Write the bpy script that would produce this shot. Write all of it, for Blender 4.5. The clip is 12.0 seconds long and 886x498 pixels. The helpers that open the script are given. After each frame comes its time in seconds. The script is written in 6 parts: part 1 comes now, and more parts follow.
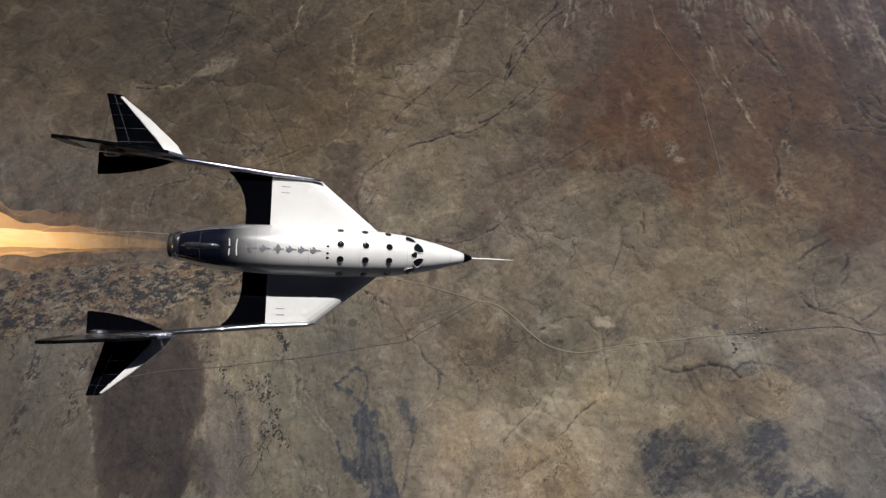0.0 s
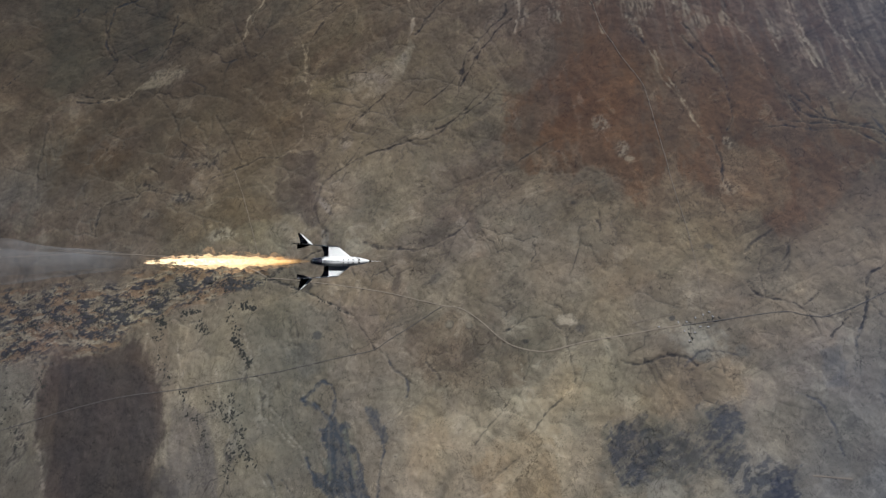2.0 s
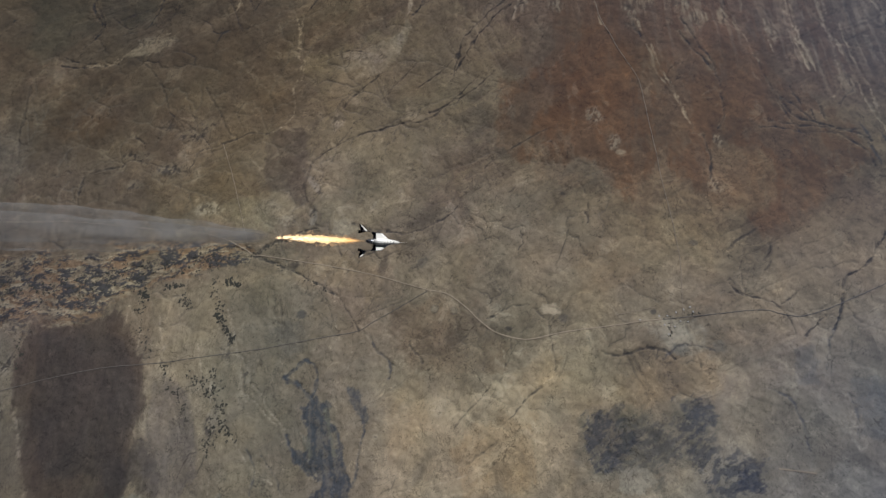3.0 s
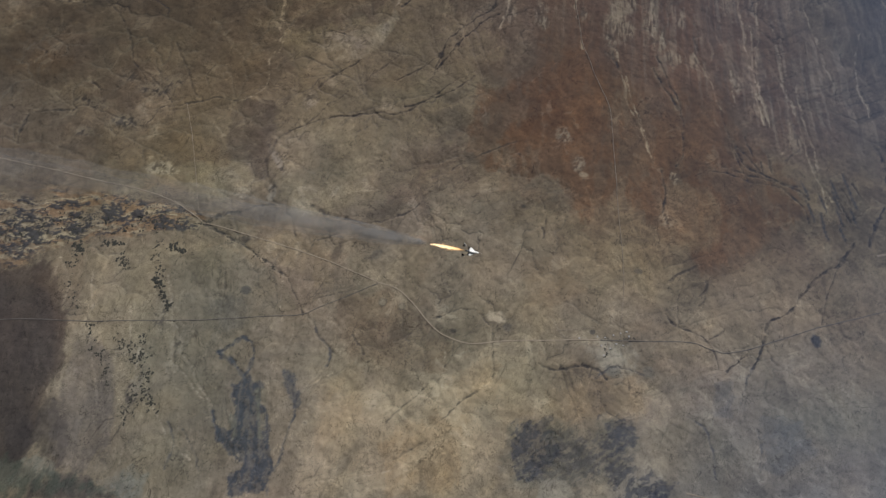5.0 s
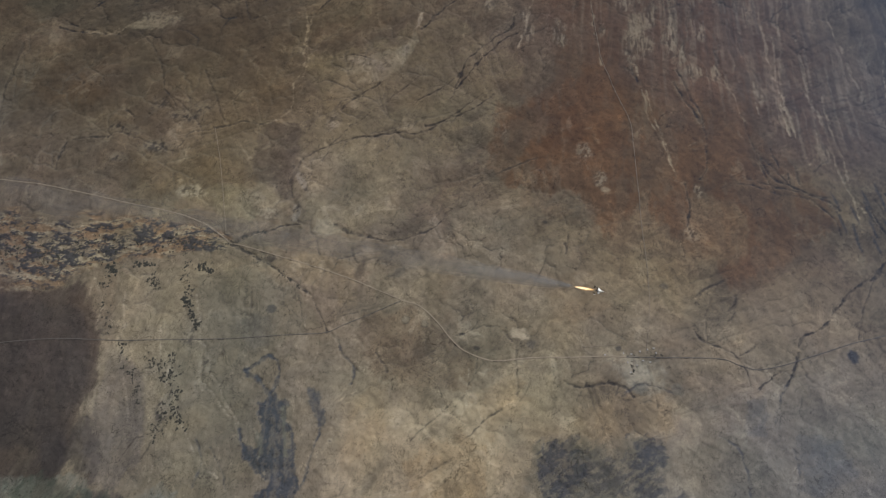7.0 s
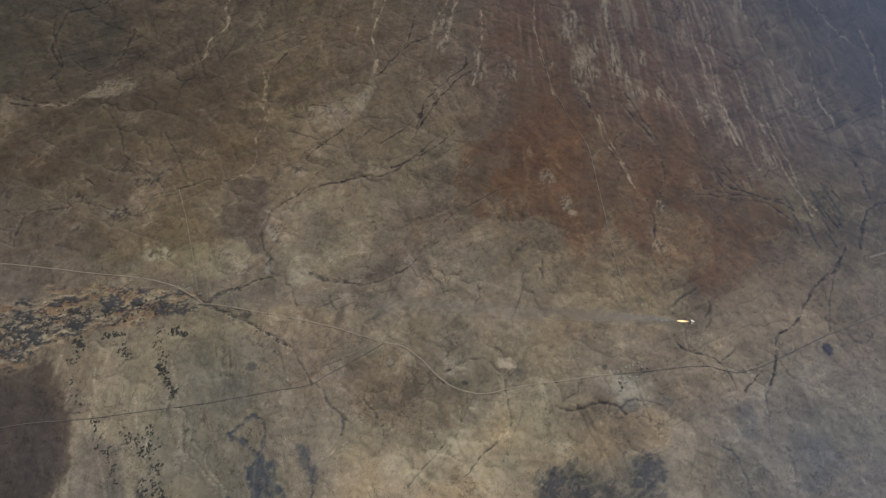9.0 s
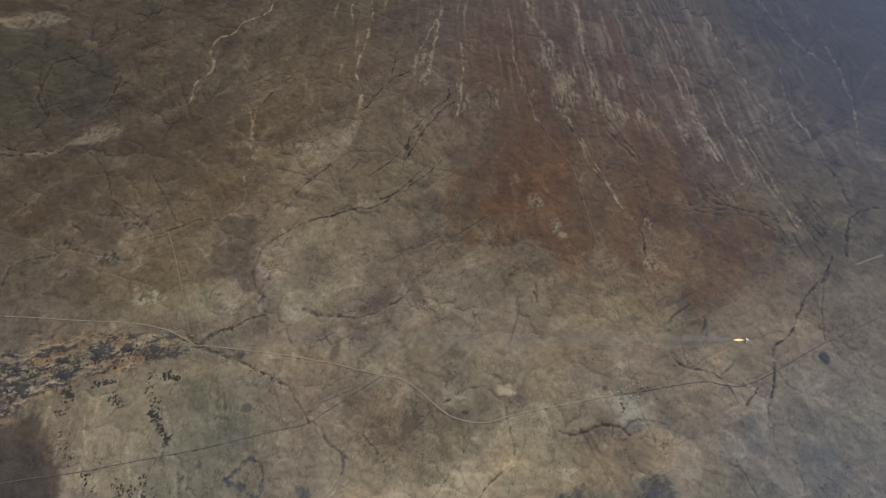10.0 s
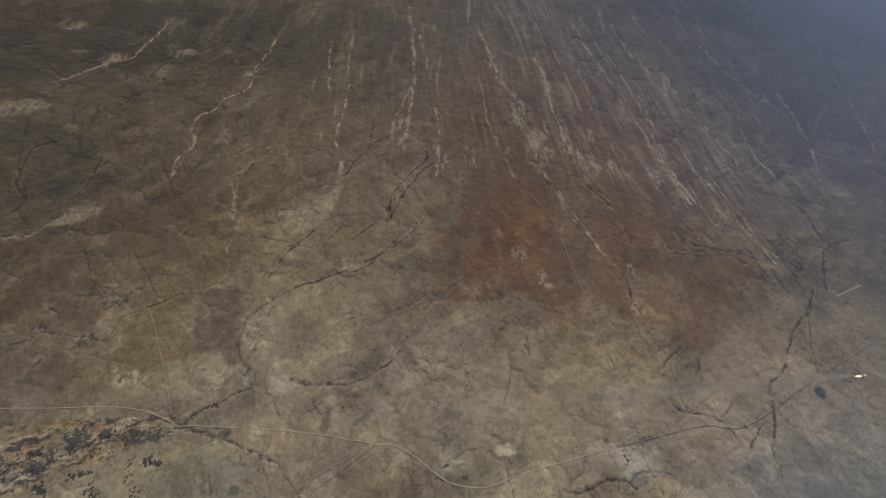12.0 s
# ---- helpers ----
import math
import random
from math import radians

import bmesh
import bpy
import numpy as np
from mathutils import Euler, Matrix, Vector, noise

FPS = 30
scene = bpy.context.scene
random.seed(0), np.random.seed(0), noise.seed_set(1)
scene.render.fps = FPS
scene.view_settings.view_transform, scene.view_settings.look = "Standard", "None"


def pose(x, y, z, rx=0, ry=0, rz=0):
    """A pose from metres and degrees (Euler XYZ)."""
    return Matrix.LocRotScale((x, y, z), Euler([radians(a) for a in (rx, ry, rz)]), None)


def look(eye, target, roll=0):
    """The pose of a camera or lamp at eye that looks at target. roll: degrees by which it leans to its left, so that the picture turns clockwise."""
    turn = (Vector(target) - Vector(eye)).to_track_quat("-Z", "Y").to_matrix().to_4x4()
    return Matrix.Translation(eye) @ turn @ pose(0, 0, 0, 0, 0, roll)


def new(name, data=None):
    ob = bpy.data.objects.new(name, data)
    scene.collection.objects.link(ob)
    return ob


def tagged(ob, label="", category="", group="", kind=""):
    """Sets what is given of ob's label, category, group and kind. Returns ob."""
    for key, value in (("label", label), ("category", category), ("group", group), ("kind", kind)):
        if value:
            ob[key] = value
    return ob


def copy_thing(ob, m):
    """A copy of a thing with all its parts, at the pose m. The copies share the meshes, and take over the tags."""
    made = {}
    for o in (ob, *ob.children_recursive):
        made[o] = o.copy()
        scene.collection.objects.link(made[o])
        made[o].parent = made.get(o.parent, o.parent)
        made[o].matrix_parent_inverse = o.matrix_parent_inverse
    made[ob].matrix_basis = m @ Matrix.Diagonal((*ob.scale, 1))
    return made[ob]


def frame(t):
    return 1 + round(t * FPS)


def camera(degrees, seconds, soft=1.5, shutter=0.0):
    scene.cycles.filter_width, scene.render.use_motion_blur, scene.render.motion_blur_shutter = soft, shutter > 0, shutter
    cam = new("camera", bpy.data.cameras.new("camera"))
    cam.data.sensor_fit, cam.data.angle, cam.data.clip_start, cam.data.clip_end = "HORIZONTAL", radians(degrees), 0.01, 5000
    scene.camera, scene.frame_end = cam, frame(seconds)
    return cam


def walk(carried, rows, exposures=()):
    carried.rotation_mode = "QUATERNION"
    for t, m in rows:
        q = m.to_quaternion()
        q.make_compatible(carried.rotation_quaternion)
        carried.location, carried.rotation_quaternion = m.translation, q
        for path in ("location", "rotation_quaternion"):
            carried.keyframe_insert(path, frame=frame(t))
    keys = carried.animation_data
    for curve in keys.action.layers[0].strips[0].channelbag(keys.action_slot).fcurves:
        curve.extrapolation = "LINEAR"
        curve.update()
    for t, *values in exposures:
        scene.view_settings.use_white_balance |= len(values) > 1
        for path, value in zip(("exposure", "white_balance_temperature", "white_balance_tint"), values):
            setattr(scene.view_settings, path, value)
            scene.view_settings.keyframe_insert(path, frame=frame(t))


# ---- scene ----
# ---------------- camera ----------------
cam = camera(83.4, 12.0, 1.35)
ROWS = [
    (0, 0.0587, -0.0020, 2399.9600, 20.083, 12.623, 24.616),
    (0.5, 0.4341, -0.1223, 2400.6658, 20.421, 13.018, 23.537),
    (1, 0.8890, -0.2865, 2401.5637, 20.643, 13.240, 22.363),
    (1.5, 1.3604, -0.4988, 2402.5909, 20.366, 10.981, 20.897),
    (2, 1.8669, -0.7790, 2403.8088, 19.993, 9.510, 20.538),
    (2.5, 2.3509, -1.2116, 2405.4586, 19.412, 8.917, 21.335),
    (3, 2.6106, -1.7851, 2407.2670, 18.543, 7.348, 22.497),
    (3.5, 2.6594, -2.5614, 2409.4571, 17.878, 4.976, 23.982),
    (5.5, 0.4318, -6.9055, 2419.8657, 19.049, -0.554, 29.165),
    (6, -0.7172, -8.0365, 2422.2109, 19.353, 0.271, 29.463),
    (6.5, -2.0952, -9.2923, 2424.8217, 19.812, 1.894, 29.395),
    (7, -3.6997, -10.5562, 2427.2307, 20.609, 2.426, 28.539),
    (9, -13.6116, -17.1762, 2438.1163, 24.510, 1.879, 21.915),
    (9.5, -16.2547, -18.3746, 2439.3422, 25.937, 1.955, 20.300),
    (10, -19.0050, -19.4598, 2440.3506, 27.663, 2.250, 18.859),
    (10.5, -22.1544, -20.8502, 2441.9682, 29.512, 2.743, 17.666),
    (11, -25.2179, -22.0405, 2442.9090, 31.424, 2.891, 16.675),
    (11.5, -27.8917, -22.8791, 2442.9862, 33.011, 2.861, 15.713),
    (12, -30.5193, -23.5981, 2442.8613, 34.162, 2.515, 14.802),
]
walk(cam, [(t, pose(x, y, z, rx, ry, rz)) for t, x, y, z, rx, ry, rz in ROWS],
     exposures=[(0.0, 0.38, 6400, 13), (0.5, 0.37, 6350, 12), (1.0, 0.36, 5800, 10), (1.6, 0.36, 5800, 10), (2.5, 0.36, 6250, 10), (4.0, 0.37, 6350, 10), (9.0, 0.39, 6400, 10), (12.0, 0.5, 6600, 10)])

# ---------------- craft placing ----------------
K = 0.0436                                # model scale of the craft against its full size
FWD = Vector((0.7834, 0.4096, -0.4674)).normalized()
UP = Vector((0.5387, -0.0728, 0.8393))
UP = (UP - FWD * UP.dot(FWD)).normalized()
LEFT = UP.cross(FWD)
CRAFT_AT = Vector((-0.5893, 0.0977, 2399.0650))
CRAFT = Matrix(((FWD.x, LEFT.x, UP.x, CRAFT_AT.x), (FWD.y, LEFT.y, UP.y, CRAFT_AT.y),
                (FWD.z, LEFT.z, UP.z, CRAFT_AT.z), (0, 0, 0, 1)))

# ---------------- world and sun ----------------
TO_SUN = (FWD * 0.04 + LEFT * 0.765 + UP * 0.64).normalized()
world = bpy.data.worlds.new("sky")
scene.world = world
world.use_nodes = True
wn = world.node_tree
sky = wn.nodes.new("ShaderNodeTexSky")
sky.sky_type, sky.sun_disc = "NISHITA", False
sky.altitude = 13500
sky.sun_elevation = math.asin(TO_SUN.z)
sky.sun_rotation = math.atan2(TO_SUN.x, TO_SUN.y)
wn.links.new(sky.outputs[0], wn.nodes["Background"].inputs[0])
wn.nodes["Background"].inputs[1].default_value = 0.0045
sun_data = bpy.data.lights.new("sun", "SUN")
sun_data.energy, sun_data.angle, sun_data.color = 5.0, radians(0.53), (1.0, 0.985, 0.955)
sun = new("sun", sun_data)
sun.matrix_world = look((0, 0, 3000), Vector((0, 0, 3000)) - TO_SUN)


# ---------------- material helpers ----------------
class Mat:
    """A node material with short calls for the nodes that are used here."""

    def __init__(self, name):
        self.mat = bpy.data.materials.new(name)
        self.mat.use_nodes = True
        self.tree = self.mat.node_tree
        self.bsdf = self.tree.nodes["Principled BSDF"]
        self.out = self.tree.nodes["Material Output"]

    def node(self, kind, **inputs):
        n = self.tree.nodes.new(kind)
        for key, value in inputs.items():
            self.put(n, key.replace("_", " "), value)
        return n

    def put(self, n, key, value):
        socket = n.inputs[int(key)] if key.isdigit() else n.inputs[key]
        if isinstance(value, bpy.types.NodeSocket):
            self.tree.links.new(value, socket)
        else:
            socket.default_value = value

    def coords(self, scale=1.0):
        c = self.node("ShaderNodeTexCoord").outputs["Object"]
        m = self.node("ShaderNodeMapping")
        self.put(m, "Vector", c)
        m.inputs["Scale"].default_value = scale if isinstance(scale, tuple) else (scale,) * 3
        return m.outputs[0]

    def noise(self, vec, scale, detail=4.0, rough=0.6, distortion=0.0):
        n = self.node("ShaderNodeTexNoise", Vector=vec, Scale=scale, Detail=detail, Roughness=rough, Distortion=distortion)
        return n.outputs["Fac"]

    def remap(self, fac, a, b, lo, hi, smooth=False):
        n = self.node("ShaderNodeMapRange")
        n.interpolation_type = "SMOOTHSTEP" if smooth else "LINEAR"
        for i, v in enumerate((fac, a, b, lo, hi)):
            self.put(n, str(i), v)
        return n.outputs[0]

    def math(self, op, a, b=0.0):
        n = self.node("ShaderNodeMath")
        n.operation = op
        self.put(n, "0", a)
        self.put(n, "1", b)
        return n.outputs[0]

    def mix(self, fac, a, b, blend="MIX"):
        n = self.node("ShaderNodeMix")
        n.data_type, n.blend_type = "RGBA", blend
        self.put(n, "0", fac)
        self.put(n, "6", a if isinstance(a, bpy.types.NodeSocket) else (*a, 1))
        self.put(n, "7", b if isinstance(b, bpy.types.NodeSocket) else (*b, 1))
        return n.outputs[2]

    def bump(self, height, strength, distance):
        n = self.node("ShaderNodeBump", Height=height, Strength=strength, Distance=distance)
        self.put(self.bsdf, "Normal", n.outputs[0])

    def surface(self, color=None, rough=0.5, metal=0.0, **more):
        if color is not None:
            self.put(self.bsdf, "Base Color", color if isinstance(color, bpy.types.NodeSocket) else (*color, 1))
        self.put(self.bsdf, "Roughness", rough)
        self.put(self.bsdf, "Metallic", metal)
        for key, value in more.items():
            self.put(self.bsdf, key.replace("_", " "), value)
        return self.mat


# ---------------- noise on arrays ----------------
TABLE = np.random.RandomState(7).rand(8, 256, 256).astype(np.float32)


def lattice(x, y, layer):
    xi, yi = np.floor(x), np.floor(y)
    fx, fy = (x - xi).astype(np.float32), (y - yi).astype(np.float32)
    fx, fy = fx * fx * (3 - 2 * fx), fy * fy * (3 - 2 * fy)
    a, b = xi.astype(np.int32) & 255, yi.astype(np.int32) & 255
    a1, b1 = (a + 1) & 255, (b + 1) & 255
    t = TABLE[layer % 8]
    return (t[b, a] * (1 - fx) + t[b, a1] * fx) * (1 - fy) + (t[b1, a] * (1 - fx) + t[b1, a1] * fx) * fy


def fbm(x, y, size, seed=0, octaves=4, gain=0.5):
    """Layered noise from -1 to 1; size: the largest forms, in metres."""
    total, amp, norm = 0.0, 1.0, 0.0
    for i in range(octaves):
        s = 2.03 ** i / size
        c, d = math.cos(i * 0.7 + seed), math.sin(i * 0.7 + seed)
        total = total + amp * (2 * lattice((x * c - y * d) * s + seed * 17.3 + i * 5.1, (x * d + y * c) * s + seed * 9.7 + i * 3.3, seed + i) - 1)
        norm += amp
        amp *= gain
    return total / norm * 1.5


def step(a, b, v):
    t = np.clip((v - a) / (b - a), 0, 1)
    return t * t * (3 - 2 * t)


# ---------------- the desert ----------------
def survey(x, y):
    """From the map on which the soils are drawn to the ground itself; the map is a little bowed."""
    u, v = x / 1000, y / 1000
    return (-158.1 + 1006.5 * u + 2.1 * v - 27.9 * u * u - 4.3 * u * v - 2.7 * v * v,
            2.0 + 2.7 * u + 1008.8 * v - 0.4 * u * u - 26.3 * u * v - 3.0 * v * v)


def axis(bounds, fine, coarse, far):
    """Grid lines: fine between the inner bounds, coarse out to the outer ones, and ever wider to the horizon."""
    a, lo, hi, z = bounds
    inner = np.concatenate([np.arange(a, lo, coarse), np.arange(lo, hi, fine), np.arange(hi, z, coarse)])
    out = np.cumsum(coarse * 1.35 ** np.arange(1, 30))
    out = out[out < far]
    return np.concatenate([a - out[::-1], inner, z + out])


GX = axis((-4900, -3250, 1950, 3300), 5.5, 12.0, 9000)
GY = axis((-1650, -950, 3000, 5400), 5.5, 12.0, 9000)
X, Y = [a.astype(np.float32) for a in np.meshgrid(GX, GY)]
WX = X + 34 * fbm(X, Y, 260, 1, 4) + 9 * fbm(X, Y, 60, 2, 3)
WY = Y + 34 * fbm(X, Y, 260, 3, 4) + 9 * fbm(X, Y, 60, 4, 3)
LX = X + 13 * fbm(X, Y, 110, 5, 4, 0.65)
LY = Y + 13 * fbm(X, Y, 110, 6, 4, 0.65)
# three ways in which the soils are drawn out: off the mountains, over the plain, and down below the mesa
HEAD = (-5160, 15290)
hx, hy = X + 0.30 * (WX - X) - HEAD[0], Y + 0.30 * (WY - Y) - HEAD[1]
way_out, run = np.arctan2(hy, hx), np.hypot(hx, hy)
arc = way_out * 12500
OFF_HILLS = (arc, run * 0.22)
OVER_PLAIN = ((WX * 0.47 + WY * 0.88) * 0.42, (WX * 0.88 - WY * 0.47) * 1.15)
DOWN_SOUTH = ((WY * 0.89 - WX * 0.45) * 0.32, (WX * 0.89 + WY * 0.45) * 1.1)
TINT = np.empty(X.shape + (3,), np.float32)
TINT[:] = (0.112, 0.086, 0.062)
RELIEF = np.zeros_like(X)


def lay(color, weight):
    """Covers the ground with a soil of that colour, as thickly as weight says."""
    w = np.clip(weight, 0, 1)[..., None]
    TINT[:] = TINT * (1 - w) + np.array(color, np.float32) * w


def patch(x, y, rx, ry, turn, color, weight, soft=0.2, ragged=0.35):
    """A soil patch: an ellipse with a torn edge."""
    r = max(rx, ry) * 1.9 + 60
    box = (slice(*np.searchsorted(GY, [y - r, y + r])), slice(*np.searchsorted(GX, [x - r, x + r])))
    c, s = math.cos(radians(turn)), math.sin(radians(turn))
    px, py = X[box] - x, Y[box] - y
    d = np.hypot((px * c + py * s) / rx, (py * c - px * s) / ry)
    d = d + ragged * fbm(X[box], Y[box], min(rx, ry) * 1.3, int(abs(x)) % 7, 7, 0.68)
    w = ((1 - step(1 - soft, 1 + soft, d)) * weight)[..., None]
    TINT[box] = TINT[box] * (1 - w) + np.array(color, np.float32) * w


def region(points, color, weight, soft=30.0, ragged=70.0, grain=260.0, mottle=0.0):
    """A soil with a ragged outline about a polygon; mottle: how far it is broken up inside."""
    p = np.array(points, np.float32)
    r = soft + ragged * 1.6 + 20
    box = (slice(*np.searchsorted(GY, [p[:, 1].min() - r, p[:, 1].max() + r])), slice(*np.searchsorted(GX, [p[:, 0].min() - r, p[:, 0].max() + r])))
    px, py = X[box], Y[box]
    inside, best = np.zeros(px.shape, bool), np.full(px.shape, 1e9, np.float32)
    for (ax, ay), (bx, by) in zip(p, np.roll(p, -1, 0)):
        dx, dy = bx - ax, by - ay
        t = np.clip(((px - ax) * dx + (py - ay) * dy) / (dx * dx + dy * dy), 0, 1)
        best = np.minimum(best, np.hypot(px - ax - t * dx, py - ay - t * dy))
        inside ^= ((ay > py) != (by > py)) & (px < (bx - ax) * (py - ay) / (by - ay + 1e-6) + ax)
    cx, cy = p.mean(0)
    su, sv = [c[box] for c in (DOWN_SOUTH if cy + 0.25 * cx < 150 else OFF_HILLS if cy > 1350 and cx > -1300 else OVER_PLAIN)]
    seed = int(abs(points[0][0])) % 7
    d = np.where(inside, best, -best) + ragged * (0.7 * fbm(px, py, grain, seed, 8, 0.66) + 0.9 * fbm(su, sv, grain * 0.5, seed + 1, 6, 0.66))
    w = (0.7 * step(-soft * 0.35, soft * 0.35, d) + 0.3 * step(-soft, soft, d - min(20.0, soft))) * weight
    if mottle:
        w = w * (1 - mottle * step(-0.05, 0.15, 0.4 * fbm(WX[box], WY[box], grain * 0.5, 4, 7, 0.68) + 0.8 * fbm(su, sv, grain * 0.3, seed + 2, 6, 0.68)))
    w = w[..., None]
    TINT[box] = TINT[box] * (1 - w) + np.array(color, np.float32) * w


def along(points, reach, ragged=0.8):
    """The distance of the ground to a line through the points, and the cells nearer than reach."""
    pts = np.array(spline(points, 3), np.float32)
    i0, i1 = np.searchsorted(GX, [pts[:, 0].min() - reach - 40, pts[:, 0].max() + reach + 40])
    j0, j1 = np.searchsorted(GY, [pts[:, 1].min() - reach - 40, pts[:, 1].max() + reach + 40])
    box = (slice(j0, j1), slice(i0, i1))
    px, py = X[box] + (LX - X)[box] * ragged, Y[box] + (LY - Y)[box] * ragged
    best = np.full(px.shape, 1e9, np.float32)
    for (ax, ay), (bx, by) in zip(pts[:-1], pts[1:]):
        dx, dy = bx - ax, by - ay
        t = np.clip(((px - ax) * dx + (py - ay) * dy) / (dx * dx + dy * dy + 1e-6), 0, 1)
        best = np.minimum(best, np.hypot(px - ax - t * dx, py - ay - t * dy))
    return box, best


def spline(points, parts):
    """Points on a smooth line through the given ones."""
    p = [Vector((*q, 0)) for q in points]
    p = [p[0] * 2 - p[1]] + p + [p[-1] * 2 - p[-2]]
    out = []
    for a, b, c, d in zip(p, p[1:], p[2:], p[3:]):
        for k in range(parts):
            t = k / parts
            v = 0.5 * (2 * b + (c - a) * t + (2 * a - 5 * b + 4 * c - d) * t * t + (3 * b - a - 3 * c + d) * t ** 3)
            out.append((v.x, v.y))
    return out + [(p[-2].x, p[-2].y)]


def channel(points, width, color, weight, depth=2.0, bank=None):
    """A dry watercourse: a cut in the ground with a bed of another soil, and paler banks."""
    reach = width * 4 + 30
    width = width * 0.9 + 0.8
    box, d = along(points, reach, 1.0)
    wob = 0.45 + 0.85 * step(-0.45, 0.6, fbm(X[box], Y[box], 90, 6, 5, 0.65))
    bed = step(width * wob * 1.25, width * wob * 0.55, d + width * 0.4 * fbm(X[box], Y[box], 30, 3, 3, 0.7))
    if bank:
        side = np.exp(-(d / (width * 3.0 * wob)) ** 2) * weight * (0.35 * step(-0.1, 0.3, fbm(X[box], Y[box], 60, 2, 5, 0.65)) + 0.55 * step(0.16, 0.28, fbm(X[box], Y[box], 24, 4, 3, 0.7)))
        TINT[box] = TINT[box] * (1 - side[..., None]) + np.array(bank, np.float32) * side[..., None]
    speck = step(-0.15, 0.2, fbm(X[box], Y[box], 28, 5, 3, 0.7))
    broken = (0.45 + 0.55 * speck) if color[0] < 0.1 else (0.20 + 0.80 * step(-0.05, 0.15, fbm(arc[box], run[box] * 0.22, 15, 1, 3, 0.7) if points[0][1] > 1900 else fbm(X[box], Y[box], 20, 1, 3, 0.7)))
    w = np.clip(bed * (weight + 0.15) * broken, 0, 0.94)[..., None]
    TINT[box] = TINT[box] * (1 - w) + np.array(color, np.float32) * w
    RELIEF[box] -= depth * bed


# broad soils
TAN = (0.160, 0.124, 0.086)
PALE, DARK, LAVA, SHADE = (0.225, 0.185, 0.138), (0.030, 0.026, 0.023), (0.040, 0.041, 0.043), (0.036, 0.036, 0.040)
SOUTH = step(900, -200, Y - 0.35 * X)
SU, SV = OVER_PLAIN
for size, seed, lo, soft, color, weight in (
        (1500, 1, 0.05, 0.25, (0.140, 0.106, 0.073), 0.75), (900, 2, 0.10, 0.07, (0.080, 0.057, 0.039), 0.6), (700, 3, 0.20, 0.05, (0.102, 0.090, 0.064), 0.6),
        (420, 4, 0.25, 0.04, (0.150, 0.118, 0.083), 0.6), (360, 5, 0.22, 0.06, (0.062, 0.047, 0.034), 0.6), (240, 6, 0.30, 0.03, (0.145, 0.118, 0.086), 0.5),
        (200, 0, 0.32, 0.03, (0.056, 0.045, 0.034), 0.5), (110, 3, 0.38, 0.03, (0.150, 0.122, 0.088), 0.4), (90, 5, 0.40, 0.03, (0.052, 0.042, 0.033), 0.4)):
    lay(color, step(lo - soft, lo + soft, fbm(WX, WY, size, seed, 8, 0.66) if size > 600 else fbm(SU, SV, size, seed, 7, 0.64)) * weight * 0.55)
lay((0.150, 0.122, 0.088), SOUTH * 0.55)
lay((0.132, 0.115, 0.093), SOUTH * step(200, 1300, X) * 0.6)
lay((0.064, 0.053, 0.042), step(1700, 3400, Y - 0.35 * X - 500) * 0.65)
region([(-4667, 3012), (-2101, 3763), (-2343, 2952), (-2992, 2481), (-3941, 2143)], (0.055, 0.047, 0.040), 0.6, 160, 160, 600)
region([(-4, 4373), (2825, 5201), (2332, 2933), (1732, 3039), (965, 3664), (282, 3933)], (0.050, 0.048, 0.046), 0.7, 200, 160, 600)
region([(-3266, 613), (-2943, 825), (-2473, 1171), (-2029, 1579), (-1737, 1455), (-1555, 1104), (-1510, 958), (-1417, 567), (-1887, 221), (-2347, 91), (-2625, -30)], (0.082, 0.060, 0.040), 0.6, 90, 60, 300, 0.2)
region([(-3206, 554), (-2982, 591), (-2761, 673), (-2429, 865), (-2202, 643), (-2551, 399), (-2790, 261), (-2843, 188)], (0.064, 0.048, 0.034), 0.6, 70, 60, 220, 0.2)
region([(-1671, 1446), (-1246, 1741), (-1214, 1955), (-1036, 2059), (-660, 2082), (-464, 1915), (-412, 1591), (-504, 1288), (-522, 1003), (-775, 671), (-1004, 541), (-1191, 658), (-1307, 827), (-1389, 1113)], (0.144, 0.116, 0.077), 0.62, 60, 90, 260, 0.35)
region([(-1259, 1145), (-1240, 947), (-1229, 714), (-1098, 524), (-885, 572), (-835, 823), (-748, 1029), (-605, 1150), (-664, 1319), (-909, 1178)], (0.164, 0.134, 0.090), 0.38, 50, 80, 160, 0.4)
region([(-1792, 333), (-1556, 507), (-1339, 612), (-1208, 554), (-1351, 379), (-1663, 312)], (0.152, 0.122, 0.082), 0.6, 25, 30, 120, 0.45)
region([(-1599, 843), (-1575, 941), (-1429, 1004), (-1312, 824), (-1218, 604), (-1230, 560), (-1375, 610), (-1463, 579)], (0.060, 0.046, 0.036), 0.6, 12, 14, 60, 0.2)
region([(-432, 1666), (-302, 1963), (-443, 2306), (-542, 2605), (-215, 2797), (116, 2939), (535, 2928), (743, 2615), (887, 2212), (1107, 2091), (1267, 1985), (1394, 1868), (1303, 1634), (1120, 1425), (1019, 1265), (899, 1301), (685, 1285), (556, 1580), (374, 1457), (427, 1174), (260, 1187), (140, 1381), (-33, 1282), (-278, 1258), (-409, 1242), (-346, 1461)], (0.098, 0.058, 0.034), 0.85, 60, 110, 260, 0.45)
region([(-244, 1397), (-167, 1711), (-144, 2100), (-91, 2318), (150, 2001), (329, 1606), (274, 1457), (-43, 1635), (-113, 1412)], (0.110, 0.061, 0.033), 0.8, 50, 80, 160, 0.4)
